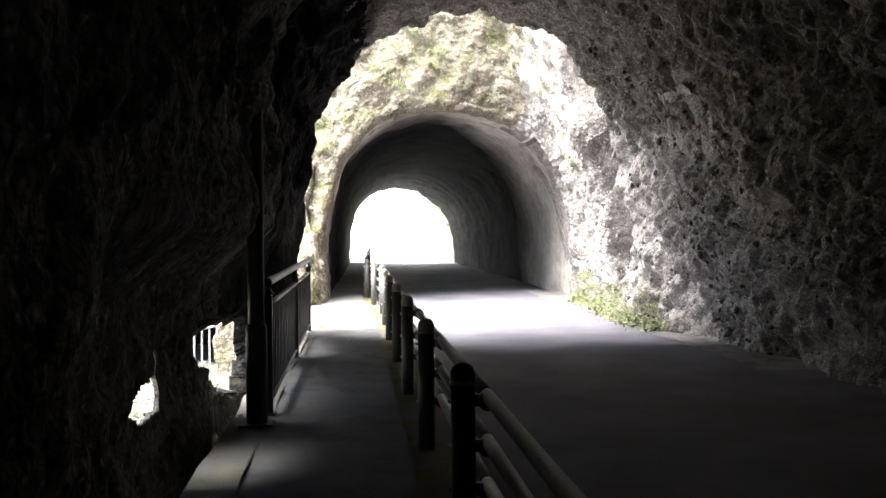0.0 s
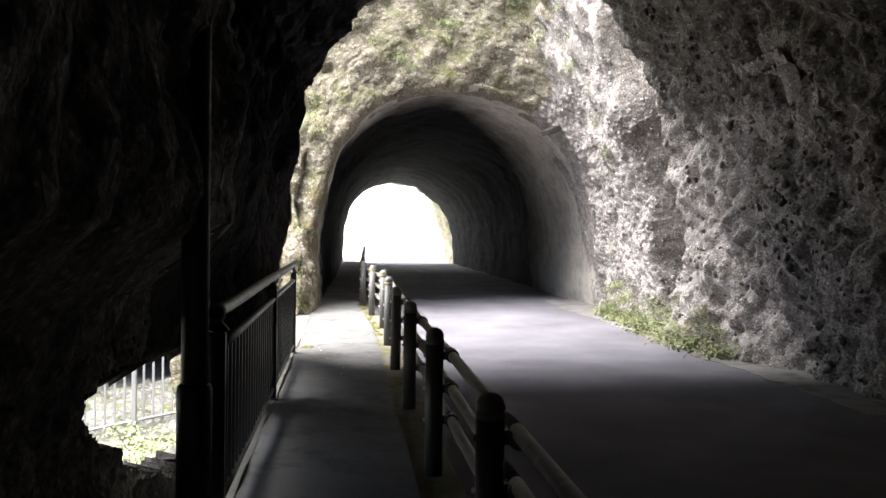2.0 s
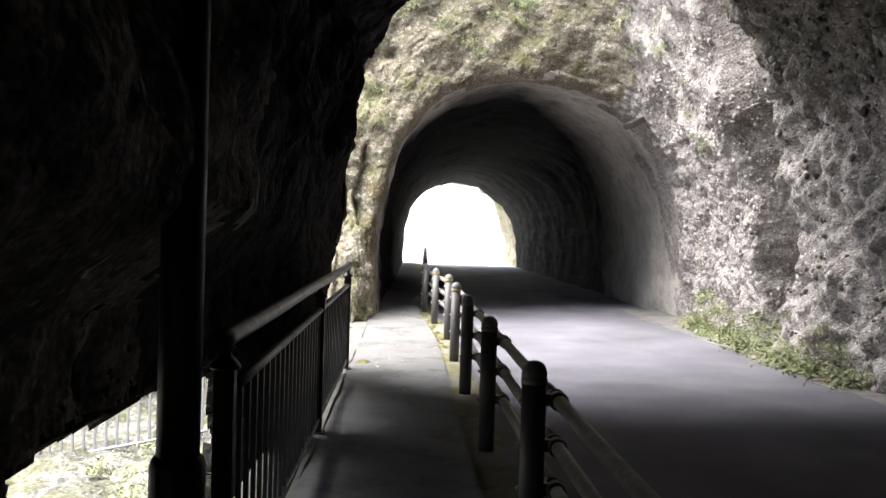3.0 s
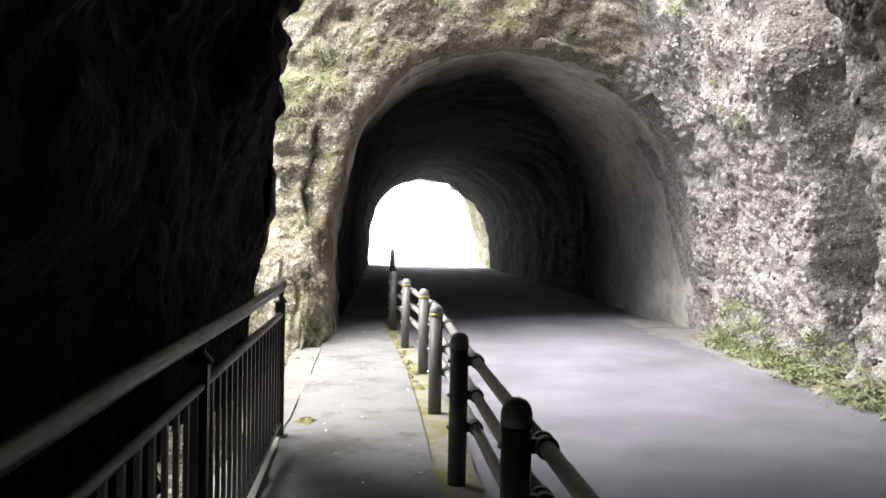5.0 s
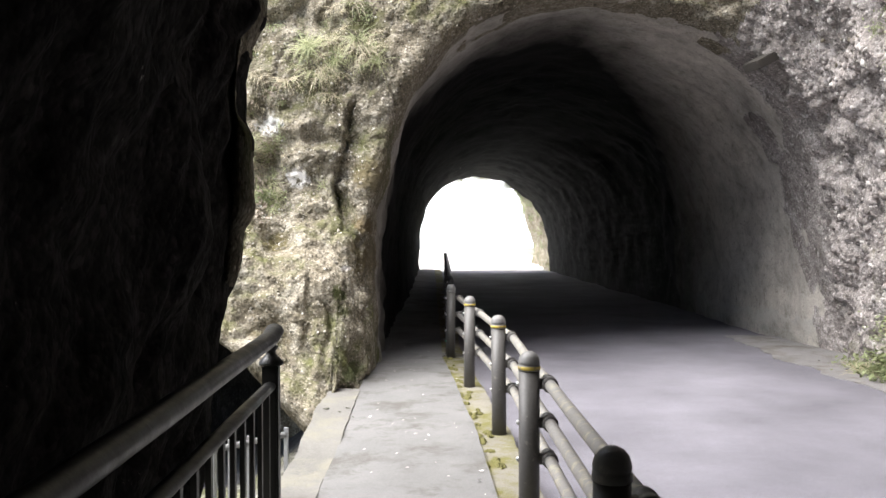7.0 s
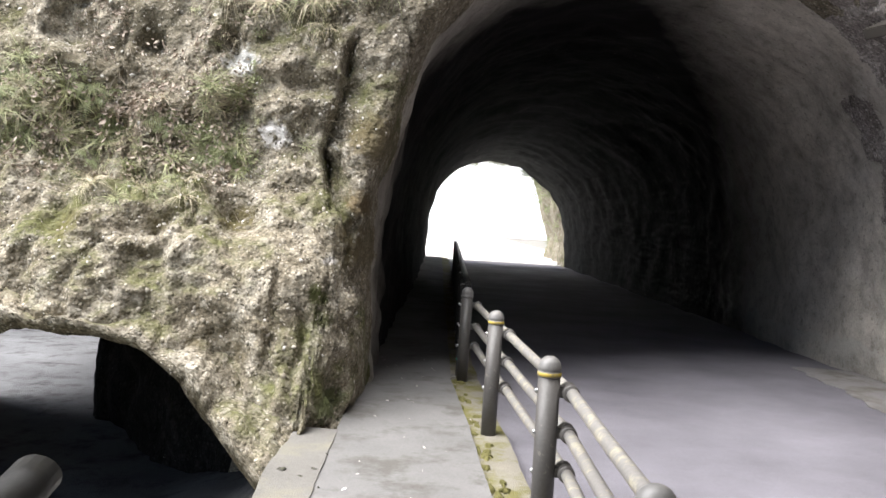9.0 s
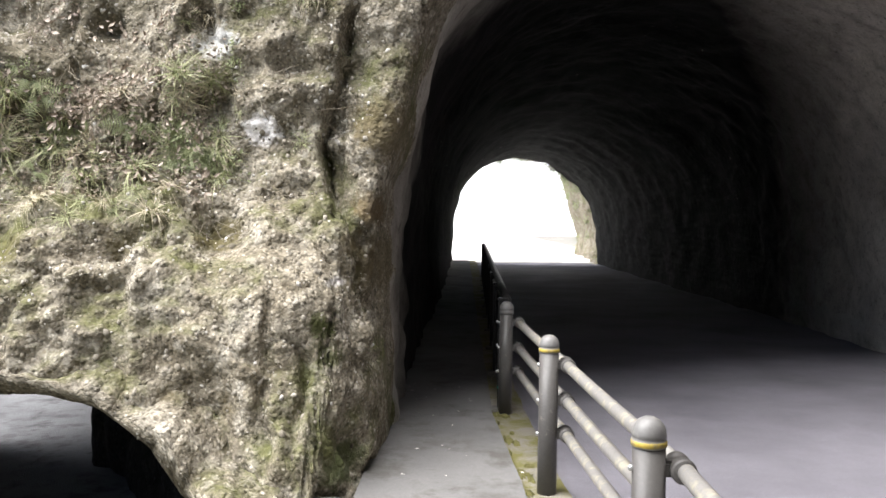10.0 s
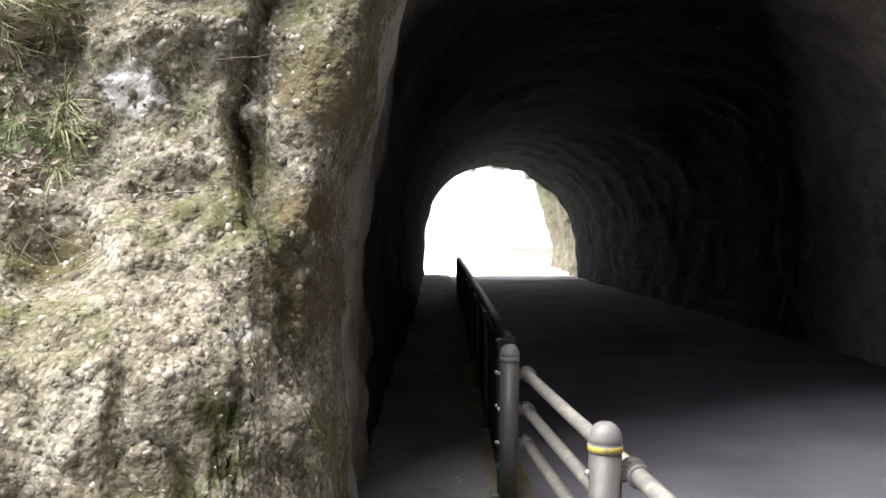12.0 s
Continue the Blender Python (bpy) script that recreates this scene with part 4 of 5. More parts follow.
def leaves_bm(rng, n, spread, size, height):
    bm = bmesh.new()
    for _ in range(n):
        p = Vector((rng.gauss(0, spread * 0.5), rng.gauss(0, spread * 0.5), abs(rng.gauss(0, height * 0.5))))
        s = size * rng.uniform(0.5, 1.4)
        m = Matrix.Translation(p) @ Euler((rng.uniform(-0.9, 0.9), rng.uniform(-0.9, 0.9), rng.uniform(0, 6.28))).to_matrix().to_4x4()
        v = [bm.verts.new(m @ Vector(c)) for c in ((0, -s, 0), (s * 0.45, -0.1 * s, 0.1 * s), (0, s, -0.1 * s), (-s * 0.45, -0.1 * s, 0.1 * s))]
        bm.faces.new((v[0], v[1], v[2]))
        bm.faces.new((v[0], v[2], v[3]))
    return bm


def stems_bm(rng, n, length):
    bm = bmesh.new()
    for _ in range(n):
        a = rng.uniform(0, 6.28)
        d = Vector((math.cos(a), math.sin(a), 0))
        q = Vector((0, 0, 0))
        pts = [q]
        for s in range(5):
            d = (d + Vector((rng.uniform(-0.4, 0.4), rng.uniform(-0.4, 0.4), rng.uniform(-0.35, 0.25)))).normalized()
            q = q + d * length / 5
            pts.append(q)
        add_to(bm, tube_bm(pts, 0.0035, 4))
    return bm


def fern_bm(rng, fronds, length):
    """Arching fronds with paired leaflets."""
    bm = bmesh.new()
    for n in range(fronds):
        a = 2 * math.pi * n / fronds + rng.uniform(-0.3, 0.3)
        d, side = Vector((math.cos(a), math.sin(a), 0)), Vector((-math.sin(a), math.cos(a), 0))
        l = length * rng.uniform(0.7, 1.2)
        for k in range(1, 13):
            q = k / 12
            p = d * (l * 0.85 * q) + Vector((0, 0, l * (0.9 * q - 0.95 * q * q)))
            w = l * 0.26 * math.sin(math.pi * min(1, 0.15 + 0.85 * q)) + 0.004
            for e in (-1, 1):
                tip = p + side * e * w + d * w * 0.4 + Vector((0, 0, -0.15 * w))
                v = [bm.verts.new(c) for c in (p, p + d * 0.011, tip)]
                bm.faces.new(v)
    return bm


def litter_bm(rng, n, spread):
    """Curled dead leaves lying over one another."""
    bm = bmesh.new()
    for _ in range(n):
        s = rng.uniform(0.009, 0.022)
        m = Matrix.Translation((rng.gauss(0, spread * 0.5), rng.gauss(0, spread * 0.5), rng.uniform(0.005, 0.035))) @ Euler((rng.uniform(-0.7, 0.7), rng.uniform(-0.7, 0.7), rng.uniform(0, 6.28))).to_matrix().to_4x4()
        curl = rng.uniform(0.1, 0.6)
        rows = [[bm.verts.new(m @ Vector((u * s * 0.42 * w, v * s, curl * s * (u * u * 0.6 + v * v * 0.5)))) for u in (-1, 0, 1)] for v, w in ((-1, 0.15), (-0.3, 1.0), (0.4, 0.9), (1, 0.1))]
        for a, b in zip(rows, rows[1:]):
            for k in (0, 1):
                bm.faces.new((a[k], a[k + 1], b[k + 1], b[k]))
    return bm


rng = random.Random(7)
TUFTS = []
for k in range(5):
    t = tagged(new("grass_tuft", mesh_of(blades_bm(rng, 40 + 10 * k, 0.22 + 0.05 * k, 0.95, 0.0032), "grass_tuft", GRASS if k % 2 == 0 else DRY)),
               "drooping dry grass tuft on the rock" if k % 2 else "drooping green grass tuft on the mossy rock", "grass", "grass on the cliff")
    TUFTS.append(t)
WEEDS = []
for k in range(4):
    w = empty("weed", "low leafy green weed growing out of the rock", "plant", "weeds on the rock")
    share("leaves", mesh_of(leaves_bm(rng, 90 + 20 * k, 0.16 + 0.03 * k, 0.028, 0.16), "leaves", LEAF), w)
    tagged(share("stem_bundle", mesh_of(stems_bm(rng, 7, 0.2), "stem_bundle", TWIG), w), kind="stuff")
    WEEDS.append(w)
FERNS = []
for k in range(3):
    FERNS.append(tagged(new("fern", mesh_of(fern_bm(rng, 7 + k, 0.2 + 0.03 * k), "fern", LEAF)), "small fresh green fern growing from the rock", "fern", "ferns on the cliff"))
DEAD = []
for k in range(4):
    DEAD.append(tagged(new("leaf_litter", mesh_of(litter_bm(rng, 34 + 8 * k, 0.16), "leaf_litter", DEADLEAF)), "pale curled dead leaves caught on a rock ledge", "leaf litter", "dead leaves on the cliff"))
ROOTS = []
for k in range(2):
    ROOTS.append(tagged(new("bare_twig", mesh_of(stems_bm(rng, 3, 0.42), "bare_twig", TWIG)), "thin bare dry twig hanging from the rock", "twig", "twigs on the cliff"))
used = set()


def set_on(kinds, m):
    k = rng.randrange(len(kinds))
    if (id(kinds), k) not in used:
        used.add((id(kinds), k))
        kinds[k].matrix_basis = m
    else:
        copy_thing(kinds[k], m)


def place(kinds, count, test, size=(0.7, 1.3), out=0.5):
    """Set things on the cliff where the test of (x, y, z, patchiness) holds."""
    flatp = CLIFF_P[33:, len(deep):].reshape(-1, 3)
    flatn = CLIFF_N[33:, len(deep):].reshape(-1, 3)
    patch = fbm(flatp, 1.5, 3, 801)
    ok = np.nonzero(test(flatp[:, 0], flatp[:, 1], flatp[:, 2], patch))[0]
    for _ in range(count if len(ok) else 0):
        i = int(ok[rng.randrange(len(ok))])
        nrm = Vector(flatn[i])
        up = (Vector((0, 0, 1)) * (1 - out) + nrm * out).normalized()
        s = rng.uniform(*size)
        m = Matrix.Translation(Vector(flatp[i]) - nrm * 0.015) @ up.to_track_quat("Z", "Y").to_matrix().to_4x4() @ Matrix.Rotation(rng.uniform(0, 6.28), 4, "Z")
        set_on(kinds, m @ Matrix.Diagonal((s, s, s, 1)))


place(TUFTS, 120, lambda x, y, z, p: (x < -1.15) & (x > -3.4) & (z > 1.5) & (z < 2.9) & (p > -0.2), (0.5, 1.1), 0.65)
place(TUFTS, 34, lambda x, y, z, p: ((x + 1.55) / 0.33) ** 2 + ((z - 2.1) / 0.36) ** 2 < 1, (0.45, 0.85), 0.75)
place(WEEDS, 12, lambda x, y, z, p: ((x + 1.6) / 0.3) ** 2 + ((z - 2.05) / 0.3) ** 2 < 1, (0.45, 0.75), 0.8)
place(WEEDS, 26, lambda x, y, z, p: (x < -1.3) & (x > -3.2) & (z > 1.7) & (z < 2.9), (0.4, 0.8), 0.75)
place(TUFTS, 5, lambda x, y, z, p: ((x + 0.98) / 0.1) ** 2 + ((z - 2.1) / 0.1) ** 2 < 1, (0.35, 0.5), 0.75)
place(TUFTS, 40, lambda x, y, z, p: ((x < -0.6) | (z > 4.7)) & (x < 0.6) & (x > -2.5) & (z > 2.6) & (z < 6) & (p > 0.0), (0.8, 1.6), 0.5)
place(TUFTS, 34, lambda x, y, z, p: (np.hypot(x + 0.75, z - 3.5) < 0.42) & (y < 18.6), (0.8, 1.3), 0.6)
place(WEEDS, 8, lambda x, y, z, p: (np.hypot(x + 0.75, z - 3.55) < 0.4) & (y < 18.6), (0.6, 1.0), 0.7)
place(TUFTS, 22, lambda x, y, z, p: (x > 0.6) & (x < 4.6) & (z > 4.9) & (z < 6.5) & (p > 0.05), (0.8, 1.7), 0.5)
place(WEEDS, 12, lambda x, y, z, p: (x < -1.0) & (x > -3.4) & (z > 1.6) & (z < 3.8) & (p > 0.1), (0.4, 0.8), 0.7)
place(WEEDS, 60, lambda x, y, z, p: (x < 4.6) & (x > -2) & (z > 4.3) & (z < 7) & (p > 0.0), (0.7, 1.5), 0.7)
place(WEEDS, 16, lambda x, y, z, p: (x > 3.6) & (y < 17) & (y > 13.2) & (z > 2.6) & (z < 4.4) & (p > 0.0), (0.6, 1.2), 0.7)
place(ROOTS, 40, lambda x, y, z, p: (x < -0.9) & (x > -3.0) & (z > 1.4) & (z < 3.0), (0.6, 1.1), 0.7)
place(DEAD, 60, lambda x, y, z, p: (x < -1.3) & (x > -3.4) & (z > 1.65) & (z < 3.0), (0.7, 1.3), 0.85)
place(DEAD, 12, lambda x, y, z, p: ((x + 2.1) / 0.4) ** 2 + ((z - 2.05) / 0.25) ** 2 < 1, (0.8, 1.3), 0.85)
place(FERNS, 26, lambda x, y, z, p: (x < -1.3) & (x > -3.4) & (z > 1.7) & (z < 3.2) & (p > -0.1), (0.5, 1.0), 0.7)
place(FERNS, 7, lambda x, y, z, p: ((x + 1.55) / 0.2) ** 2 + ((z - 1.95) / 0.15) ** 2 < 1, (0.5, 0.8), 0.8)
# weeds along the foot of the rock beside the road
for k in range(130):
    y = rng.uniform(12.6, 18.6)
    wall_x = float(np.interp(y, [12.6, 14.5, 19.6], [4.62, 4.6, 5.05]))
    x = wall_x + rng.uniform(-0.2, 0.08)
    s = rng.uniform(0.9, 2.2)
    set_on(WEEDS if k % 4 else TUFTS, pose(x, y, max(0.0, rng.uniform(-0.15, 0.55)) * (x > wall_x - 0.04), 0, -25, rng.uniform(0, 360)) @ Matrix.Diagonal((s, s, s, 1)))
# weeds on the bank below
for k in range(46):
    x, y = rng.uniform(-3.4, -1.1), rng.uniform(8.5, 15.5)
    z = float(np.interp(x, [-8, -2.3, -1.5, -0.85, -0.6], [-1.25, -1.15, -0.85, -0.3, -0.25]))
    s = rng.uniform(0.8, 1.8)
    set_on(WEEDS if k % 4 else TUFTS, pose(x, y, z + 0.03, 0, 0, rng.uniform(0, 360)) @ Matrix.Diagonal((s, s, s, 1)))

for k in range(18):
    x, y = rng.uniform(-2.6, -1.4), rng.uniform(10.5, 13.6)
    z = float(np.interp(x, [-8, -2.3, -1.5, -0.85, -0.6], [-1.25, -1.15, -0.85, -0.3, -0.25]))
    s = rng.uniform(1.5, 2.6)
    set_on(WEEDS, pose(x, y, z + 0.03, 0, 0, rng.uniform(0, 360)) @ Matrix.Diagonal((s, s, s, 1)))


# trees and shrubs on the slope past the far end
def tree(at, height, crown, seed):
    r = random.Random(seed)
    t = empty("tree", "leafy broad tree on the slope past the tunnel", "tree", "trees past the tunnel", at=at)
    bm = bmesh.new()
    add_to(bm, tube_bm([(0, 0, -0.3), (0.05, 0.03, height * 0.3), (0.1, -0.05, height * 0.55), (0.0, 0.05, height * 0.8)], 0.13, 10))
    tips = []
    for k in range(9):
        a, z0 = 2.4 * k, height * (0.3 + 0.05 * k)
        tip = Vector((math.cos(a) * crown * r.uniform(0.5, 0.9), math.sin(a) * crown * r.uniform(0.5, 0.9), z0 + height * r.uniform(0.1, 0.35)))
        tips.append(tip)
        add_to(bm, tube_bm([(0.05, 0, z0), tip * 0.5 + Vector((0, 0, z0 * 0.5 + 0.1)), tip], 0.05, 6))
    part("trunk", bm, BARK, t)
    bm = bmesh.new()
    for tip in tips:
        for _ in range(5):
            c = tip + Vector((r.gauss(0, 0.5), r.gauss(0, 0.5), r.gauss(0, 0.4)))
            add_to(bm, leaves_bm(r, 60, 0.7, 0.075, 0.5), Matrix.Translation(c))
    part("crown", bm, LEAF, t)


tree((8.8, 47.6, 0.9), 4.6, 2.3, 1)
bank = np.stack(np.meshgrid(np.linspace(44.1, 56, 50), np.linspace(-0.3, 5.5, 40), indexing="ij"), -1)
B = np.stack([5.35 + 0.02 * (bank[..., 0] - 44) ** 1.5 - 0.30 * np.clip(bank[..., 1] - 1.0, 0, 9) + 0.22 * fbm(np.stack([bank[..., 0], bank[..., 1], 0 * bank[..., 0]], -1), 0.9, 4, 901), bank[..., 0], bank[..., 1]], -1)
tagged(mesh_object("wall_far_bank", B.reshape(-1, 3), quads(50, 40).reshape(-1, 4), [ROCK_FACE]), "overgrown rock bank past the far end of the tunnel", "rock wall", kind="structure")
for k in range(40):
    i, j = rng.randrange(2, 40), rng.randrange(2, 38)
    s = rng.uniform(1.6, 3.2)
    set_on(WEEDS, Matrix.Translation(B[i, j]) @ Vector((-1, -0.4, 0.5)).to_track_quat("Z", "Y").to_matrix().to_4x4() @ Matrix.Rotation(rng.uniform(0, 6.28), 4, "Z") @ Matrix.Diagonal((s, s, s, 1)))
tree((9.2, 51.0, 1.4), 4.8, 2.2, 2)
tree((9.0, 56.0, 2.0), 5.5, 2.6, 3)

# ---- small things ----
bm = bmesh.new()
for k in range(70):
    y, x = rng.uniform(11, 20.5), rng.uniform(-0.45, 0.4)
    s = rng.uniform(0.006, 0.016)
    m = pose(x, y, 0.113, rng.uniform(-20, 20), rng.uniform(-20, 20), rng.uniform(0, 360))
    v = [bm.verts.new(m @ Vector(c)) for c in ((-s, 0, 0), (0, -0.5 * s, 0.002), (1.3 * s, 0, 0), (0, 0.6 * s, 0.002))]
    bm.faces.new(v)
me = mesh_of(bm, "fallen_petals", LITTER)
tagged(new("fallen_petals", me), "pale fallen petals and leaf scraps on the footway", "leaf litter", kind="stuff")
plank = tagged(new("timber_wedge", mesh_of(box_bm((0.46, 0.26, 0.10), (0, 0, 0), 0.01), "timber_wedge", TIMBER)), "short grey timber wedged into the tunnel lining", "timber")
plank.matrix_basis = pose(4.0, 18.95, 3.52, 0, -26, 20)


def moss_pad(at, rx, ry, seed):
    """A low uneven cushion of moss."""
    r = random.Random(seed)
    bm = bmesh.new()
    rings = []
    for k, (f, h) in enumerate(((1.0, -0.004), (0.8, 0.007), (0.45, 0.012), (0.0, 0.014))):
        n = 28 if f else 1
        rings.append([bm.verts.new((rx * f * math.cos(2 * math.pi * j / 28) * (0.75 + 0.7 * noise.noise(Vector((math.cos(2 * math.pi * j / 28) * 3.2, math.sin(2 * math.pi * j / 28) * 3.2, seed * 1.7)))),
                                    ry * f * math.sin(2 * math.pi * j / 28) * (0.75 + 0.7 * noise.noise(Vector((math.cos(2 * math.pi * j / 28) * 3.2, math.sin(2 * math.pi * j / 28) * 3.2, seed * 1.7 + 9)))),
                                    h + r.uniform(-0.002, 0.003))) for j in range(n)])
    for a, b in zip(rings, rings[1:]):
        for j in range(28):
            q = [a[j], a[(j + 1) % 28], b[(j + 1) % len(b)], b[j % len(b)]]
            q = [v for i, v in enumerate(q) if v not in q[:i]]
            bm.faces.new(q)
    ob = new("moss_cushion", mesh_of(bm, "moss_cushion", MOSS, True))
    ob.location = at
    return tagged(ob, "flat yellow-green moss cushion on the concrete", "moss", "moss along the footway")


moss_pad((-0.40, 12.95, 0.108), 0.09, 0.16, 1)
for k in range(14, 46):
    y = 12.1 + 0.155 * k + 0.12 * math.sin(5 * k)
    moss_pad((0.475 + float(np.interp(y, [15.0, 17.1, 19.0], [0.0, -0.07, -0.17])) + 0.045 * math.sin(3.7 * k), y, 0.084), 0.018 + 0.024 * abs(math.sin(2.3 * k)), 0.035 + 0.09 * abs(math.sin(1.3 * k)) ** 2, k + 2)
# leaves hanging over the far end of the tunnel
for k in range(34):
    q = rng.uniform(8.6, 16.4)
    i = int(q)
    x, z = (FAR[i][c] + (q - i) * (FAR[i + 1][c] - FAR[i][c]) for c in (0, 1))
    s = rng.uniform(1.0, 2.2)
    set_on(WEEDS, pose(x + 0.02, 44.05, z + 0.02, 160, 0, rng.uniform(-40, 40)) @ Matrix.Diagonal((s, s, s, 1)))


def stone_mesh(seed):
    """A rough field stone about a metre across, with chipped sides."""
    bm = bmesh.new()
    bmesh.ops.create_icosphere(bm, subdivisions=3, radius=0.5)
    for v in bm.verts:
        p = v.co + Vector((seed * 3.7, 0, 0))
        v.co *= 0.8 + 0.35 * noise.noise(p * 2.2) + 0.12 * noise.noise(p * 6.0)
        v.co.z *= 0.7
    return mesh_of(bm, "stone", RUBBLE, False)


STONES = [tagged(new("stone", stone_mesh(k)), "rough grey stone lying on the rubble bank", "stone", "stones on the bank") for k in range(4)]
for k in range(34):
    x, y = rng.uniform(-3.2, -1.15), rng.uniform(8.2, 16.2)
    z = float(np.interp(x, [-8, -2.3, -1.5, -0.85, -0.6], [-1.25, -1.15, -0.85, -0.3, -0.25]))
    s = rng.uniform(0.15, 0.5)
    set_on(STONES, pose(x, y, z + 0.08 * s, rng.uniform(-15, 15), rng.uniform(-15, 15), rng.uniform(0, 360)) @ Matrix.Diagonal((s, s * 1.2, s, 1)))
for k, (x, y, s) in enumerate(((4.62, 14.1, 0.22), (4.75, 14.45, 0.3), (4.7, 13.9, 0.14), (4.62, 16.6, 0.1), (4.7, 18.4, 0.16), (4.72, 19.1, 0.12), (4.74, 20.2, 0.14))):
    copy_thing(STONES[k % 4], pose(x, y, 0.06 * s, 8 * k, 5, 70 * k) @ Matrix.Diagonal((s, s, s, 1)))["label"] = "small dark stone at the foot of the rock wall"
for k, (x, y, s) in enumerate(((-0.62, 15.82, 0.3), (-0.70, 15.55, 0.2), (-0.56, 15.98, 0.2), (-0.74, 15.9, 0.34), (-0.60, 15.35, 0.1), (-0.53, 16.3, 0.16), (-0.5, 15.7, 0.07))):
    copy_thing(STONES[(k + 1) % 4], pose(x, y, 0.10 + 0.03 * s, 9 * k, -6, 80 * k) @ Matrix.Diagonal((s, s, s, 1)))["label"] = "rough stone at the cliff's foot beside the footway"

# ---- the single stones that stand out of the conglomerate ----


def pebble_material(name, stops):
    m, nt, b, co = mat(name, 0.85)
    b.inputs["Specular IOR Level"].default_value = 0.12
    oi, geo = nt.nodes.new("ShaderNodeObjectInfo"), nt.nodes.new("ShaderNodeNewGeometry")
    pick = maths(nt, "FRACT", maths(nt, "ADD", oi.outputs["Random"], geo.outputs["Random Per Island"]))
    grain = noise_tex(nt, co, 45, 5, 0.7)
    nt.links.new(mix(nt, 0.7, ramp(nt, pick, stops), ramp(nt, grain, [(0.3, 0.55), (0.7, 1.3)]), "MULTIPLY"), b.inputs["Base Color"])
    bump(nt, b, [(grain, 0.003, 0.6)])
    return m


STONE_WARM = pebble_material("clast_warm", [(0.0, (0.13, 0.115, 0.085)), (0.4, (0.24, 0.215, 0.17)), (0.75, (0.36, 0.33, 0.28)), (1.0, (0.62, 0.59, 0.55))])
STONE_PALE = pebble_material("clast_pale", [(0.0, (0.17, 0.15, 0.14)), (0.4, (0.34, 0.305, 0.285)), (0.8, (0.50, 0.46, 0.44)), (1.0, (0.68, 0.65, 0.62))])
STONE_DARK = pebble_material("clast_dark", [(0.0, (0.07, 0.064, 0.058)), (0.5, (0.17, 0.155, 0.14)), (1.0, (0.34, 0.32, 0.29))])


def clast_shape(seed):
    """Points and triangles of one rounded, slightly faceted stone of radius about one."""
    bm = bmesh.new()
    bmesh.ops.create_icosphere(bm, subdivisions=1, radius=1.0)
    for v in bm.verts:
        v.co *= 0.85 + 0.4 * noise.noise(v.co * 1.3 + Vector((seed * 5.1, 0, 0)))
    tri = np.array([[v.index for v in f.verts] for f in bm.faces])
    pts = np.array([v.co[:] for v in bm.verts]) * np.array([1.0, 0.8, 0.6])
    bm.free()
    return pts, tri


SHAPES = [clast_shape(k) for k in range(6)]


def clast_spots(sheet, count, seed, keep, size, sunk=0.05):
    """Places, sizes and turns of stones spread evenly over the part of a rock sheet where keep holds."""
    r = np.random.default_rng(seed)
    a, b, c, d = sheet[:-1, :-1], sheet[1:, :-1], sheet[1:, 1:], sheet[:-1, 1:]
    area = np.linalg.norm(np.cross(c - a, d - b), axis=-1) * keep((a + c) / 2)
    area = np.minimum(area, 0.02).ravel()
    cell = r.choice(area.size, count, p=area / area.sum())
    u, v = r.random((2, count, 1))
    at = (a.reshape(-1, 3)[cell] * (1 - u) + b.reshape(-1, 3)[cell] * u) * (1 - v) + (d.reshape(-1, 3)[cell] * (1 - u) + c.reshape(-1, 3)[cell] * u) * v
    out_ward = np.cross((c - a), (d - b)).reshape(-1, 3)[cell]
    out_ward /= np.maximum(np.linalg.norm(out_ward, axis=1, keepdims=True), 1e-9)
    out_ward *= np.sign(np.sum(out_ward * (np.array([1.5, 12.0, 1.5]) - at), axis=1, keepdims=True))
    big = size[0] * (size[1] / size[0]) ** (r.random(count) ** 2.0)
    return at - out_ward * (sunk * big)[:, None], big, r.uniform(0, 360, (count, 3))


def clast_field(name, spots, material, label):
    """Many small stones joined in one sheet of kind stuff."""
    vs, fs, base = [], [], 0
    for k, (p, q, turn_by) in enumerate(zip(*spots)):
        pts, tri = SHAPES[k % 6]
        rot = np.array(Euler([radians(float(t)) for t in turn_by]).to_matrix())
        vs.append(pts @ rot.T * q + p)
        fs.append(tri + base)
        base += len(pts)
    ob = mesh_object(name, np.concatenate(vs), np.concatenate(fs), [material])
    return tagged(ob, label, "stones", kind="stuff")


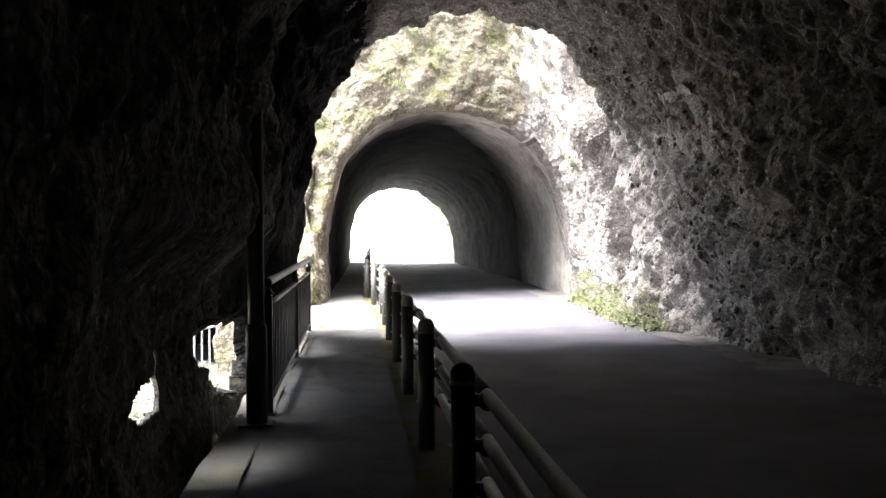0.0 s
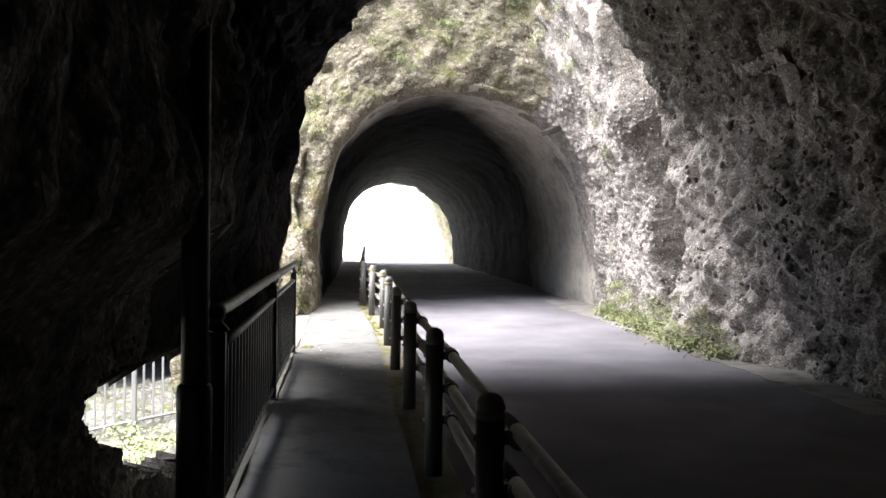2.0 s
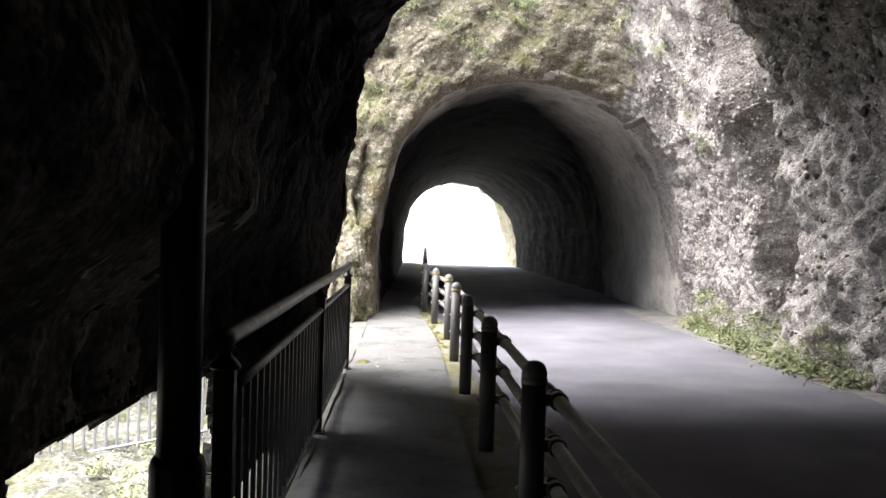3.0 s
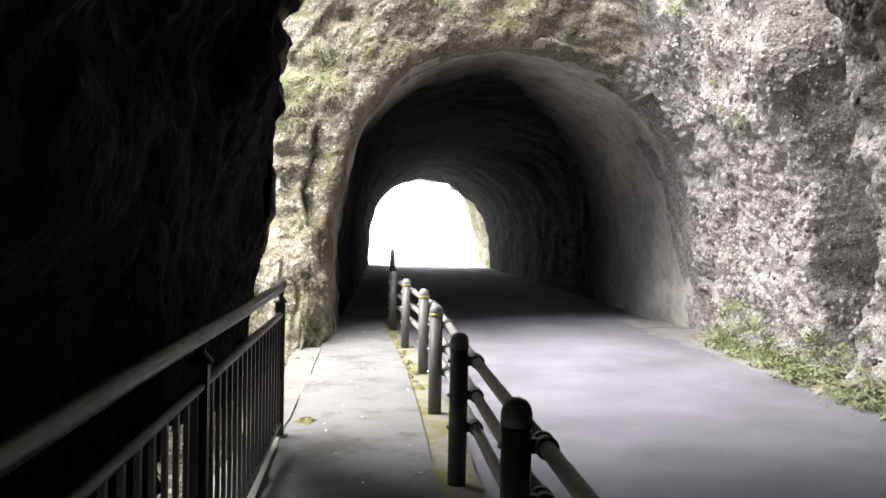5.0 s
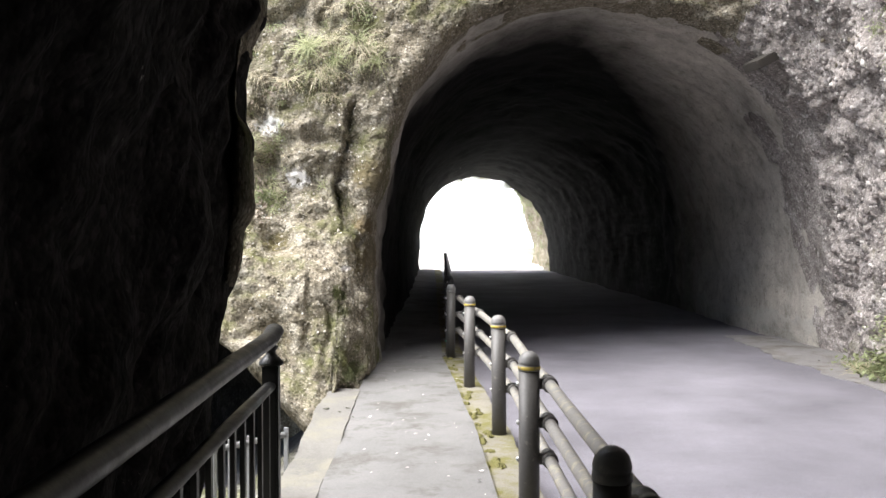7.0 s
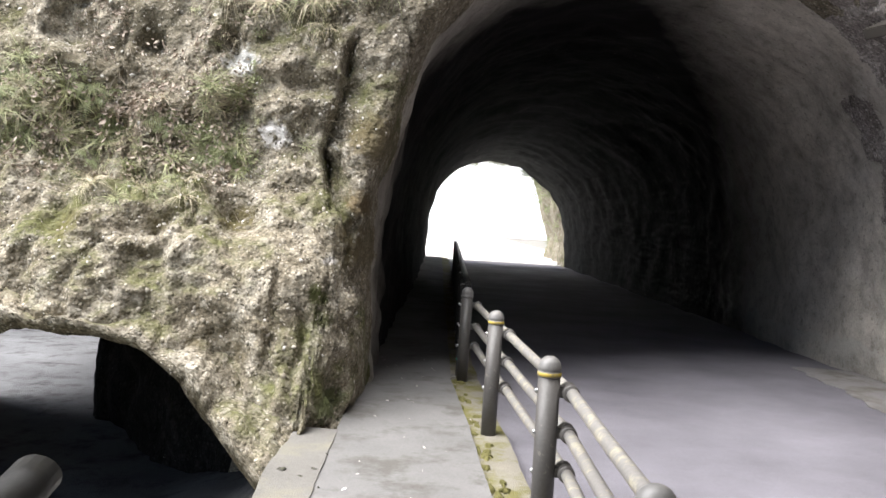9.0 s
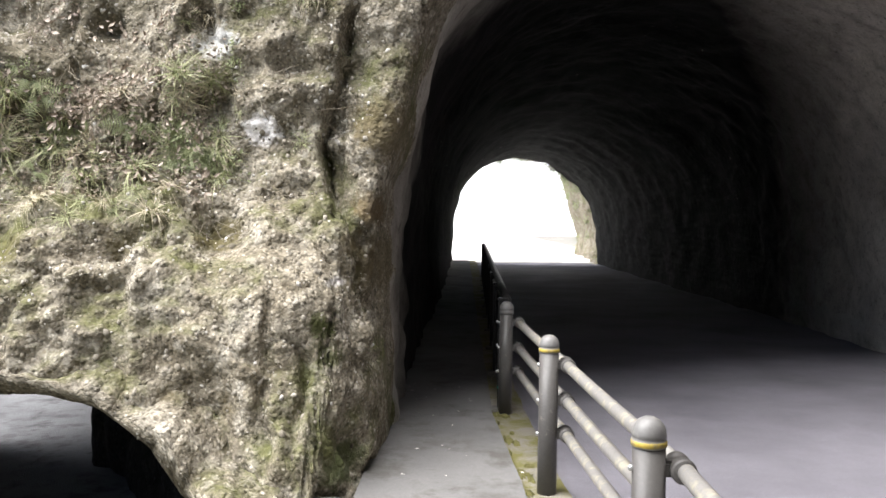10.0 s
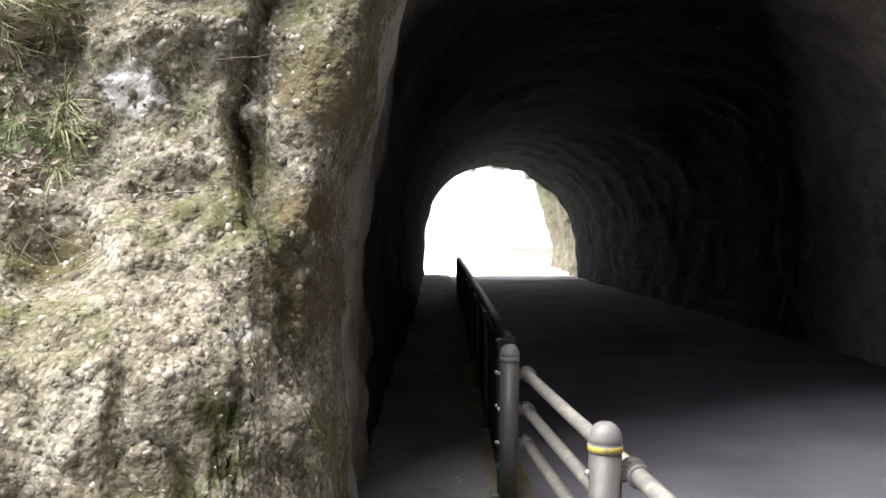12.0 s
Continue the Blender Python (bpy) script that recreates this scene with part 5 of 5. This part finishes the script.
face_sheet, tunnel_sheet = CLIFF_P[33:, len(deep):], PA[:, 100:]
mottle = lambda c, sc, seed: np.clip(0.45 + 1.1 * fbm(c, sc, 3, seed), 0.03, 1.5)
clast_field("cliff_stones", clast_spots(face_sheet, 4200, 11, lambda c: mottle(c, 1.3, 951) * np.where(c[..., 0] > -0.55, 0.2, 1.0) * (c[..., 0] < 0.3) * (c[..., 0] > -3.6) * (c[..., 2] < 3.6), (0.007, 0.032), 0.25), STONE_WARM, "small rounded stones set in the mossy cliff")
clast_field("arch_stones", clast_spots(face_sheet, 1500, 12, lambda c: mottle(c, 1.0, 953) * (c[..., 2] > 3.2) * (c[..., 0] < 4.6), (0.012, 0.05)), STONE_WARM, "rounded stones set in the rock above the tunnel mouth")
clast_field("road_wall_stones", clast_spots(face_sheet, 4200, 13, lambda c: mottle(c, 1.2, 957) * (c[..., 0] > 3.9) * (c[..., 1] < 19.4) * (c[..., 1] > 14.2) * (c[..., 2] < 4.2), (0.012, 0.06)), STONE_PALE, "pale angular stones set in the rock beside the road")
clast_field("tunnel_wall_stones", clast_spots(tunnel_sheet, 2600, 14, lambda c: mottle(c, 1.0, 959) * (c[..., 0] > 3.6) * (c[..., 1] > 5.0), (0.015, 0.08)), STONE_DARK, "rounded stones standing out of the tunnel wall")
stone_meshes = []
for pts, tri in SHAPES:
    me = bpy.data.meshes.new("clast")
    me.from_pydata([tuple(p) for p in pts], [], [tuple(int(i) for i in t) for t in tri])
    me.materials.append(STONE_WARM)
    me.polygons.foreach_set("use_smooth", np.full(len(me.polygons), True))
    stone_meshes.append(me)
for k, (p, q, turn_by) in enumerate(zip(*clast_spots(face_sheet, 260, 15, lambda c: mottle(c, 1.6, 961) * (c[..., 0] < -0.75) * (c[..., 0] > -1.9) * (c[..., 2] < 2.1) * (c[..., 2] > 0.3), (0.012, 0.04), 0.25))):
    share("stone", stone_meshes[k % 6], cliff, pose(*(float(v) for v in p), *(float(v) for v in turn_by)) @ Matrix.Diagonal((float(q), float(q), float(q), 1)))
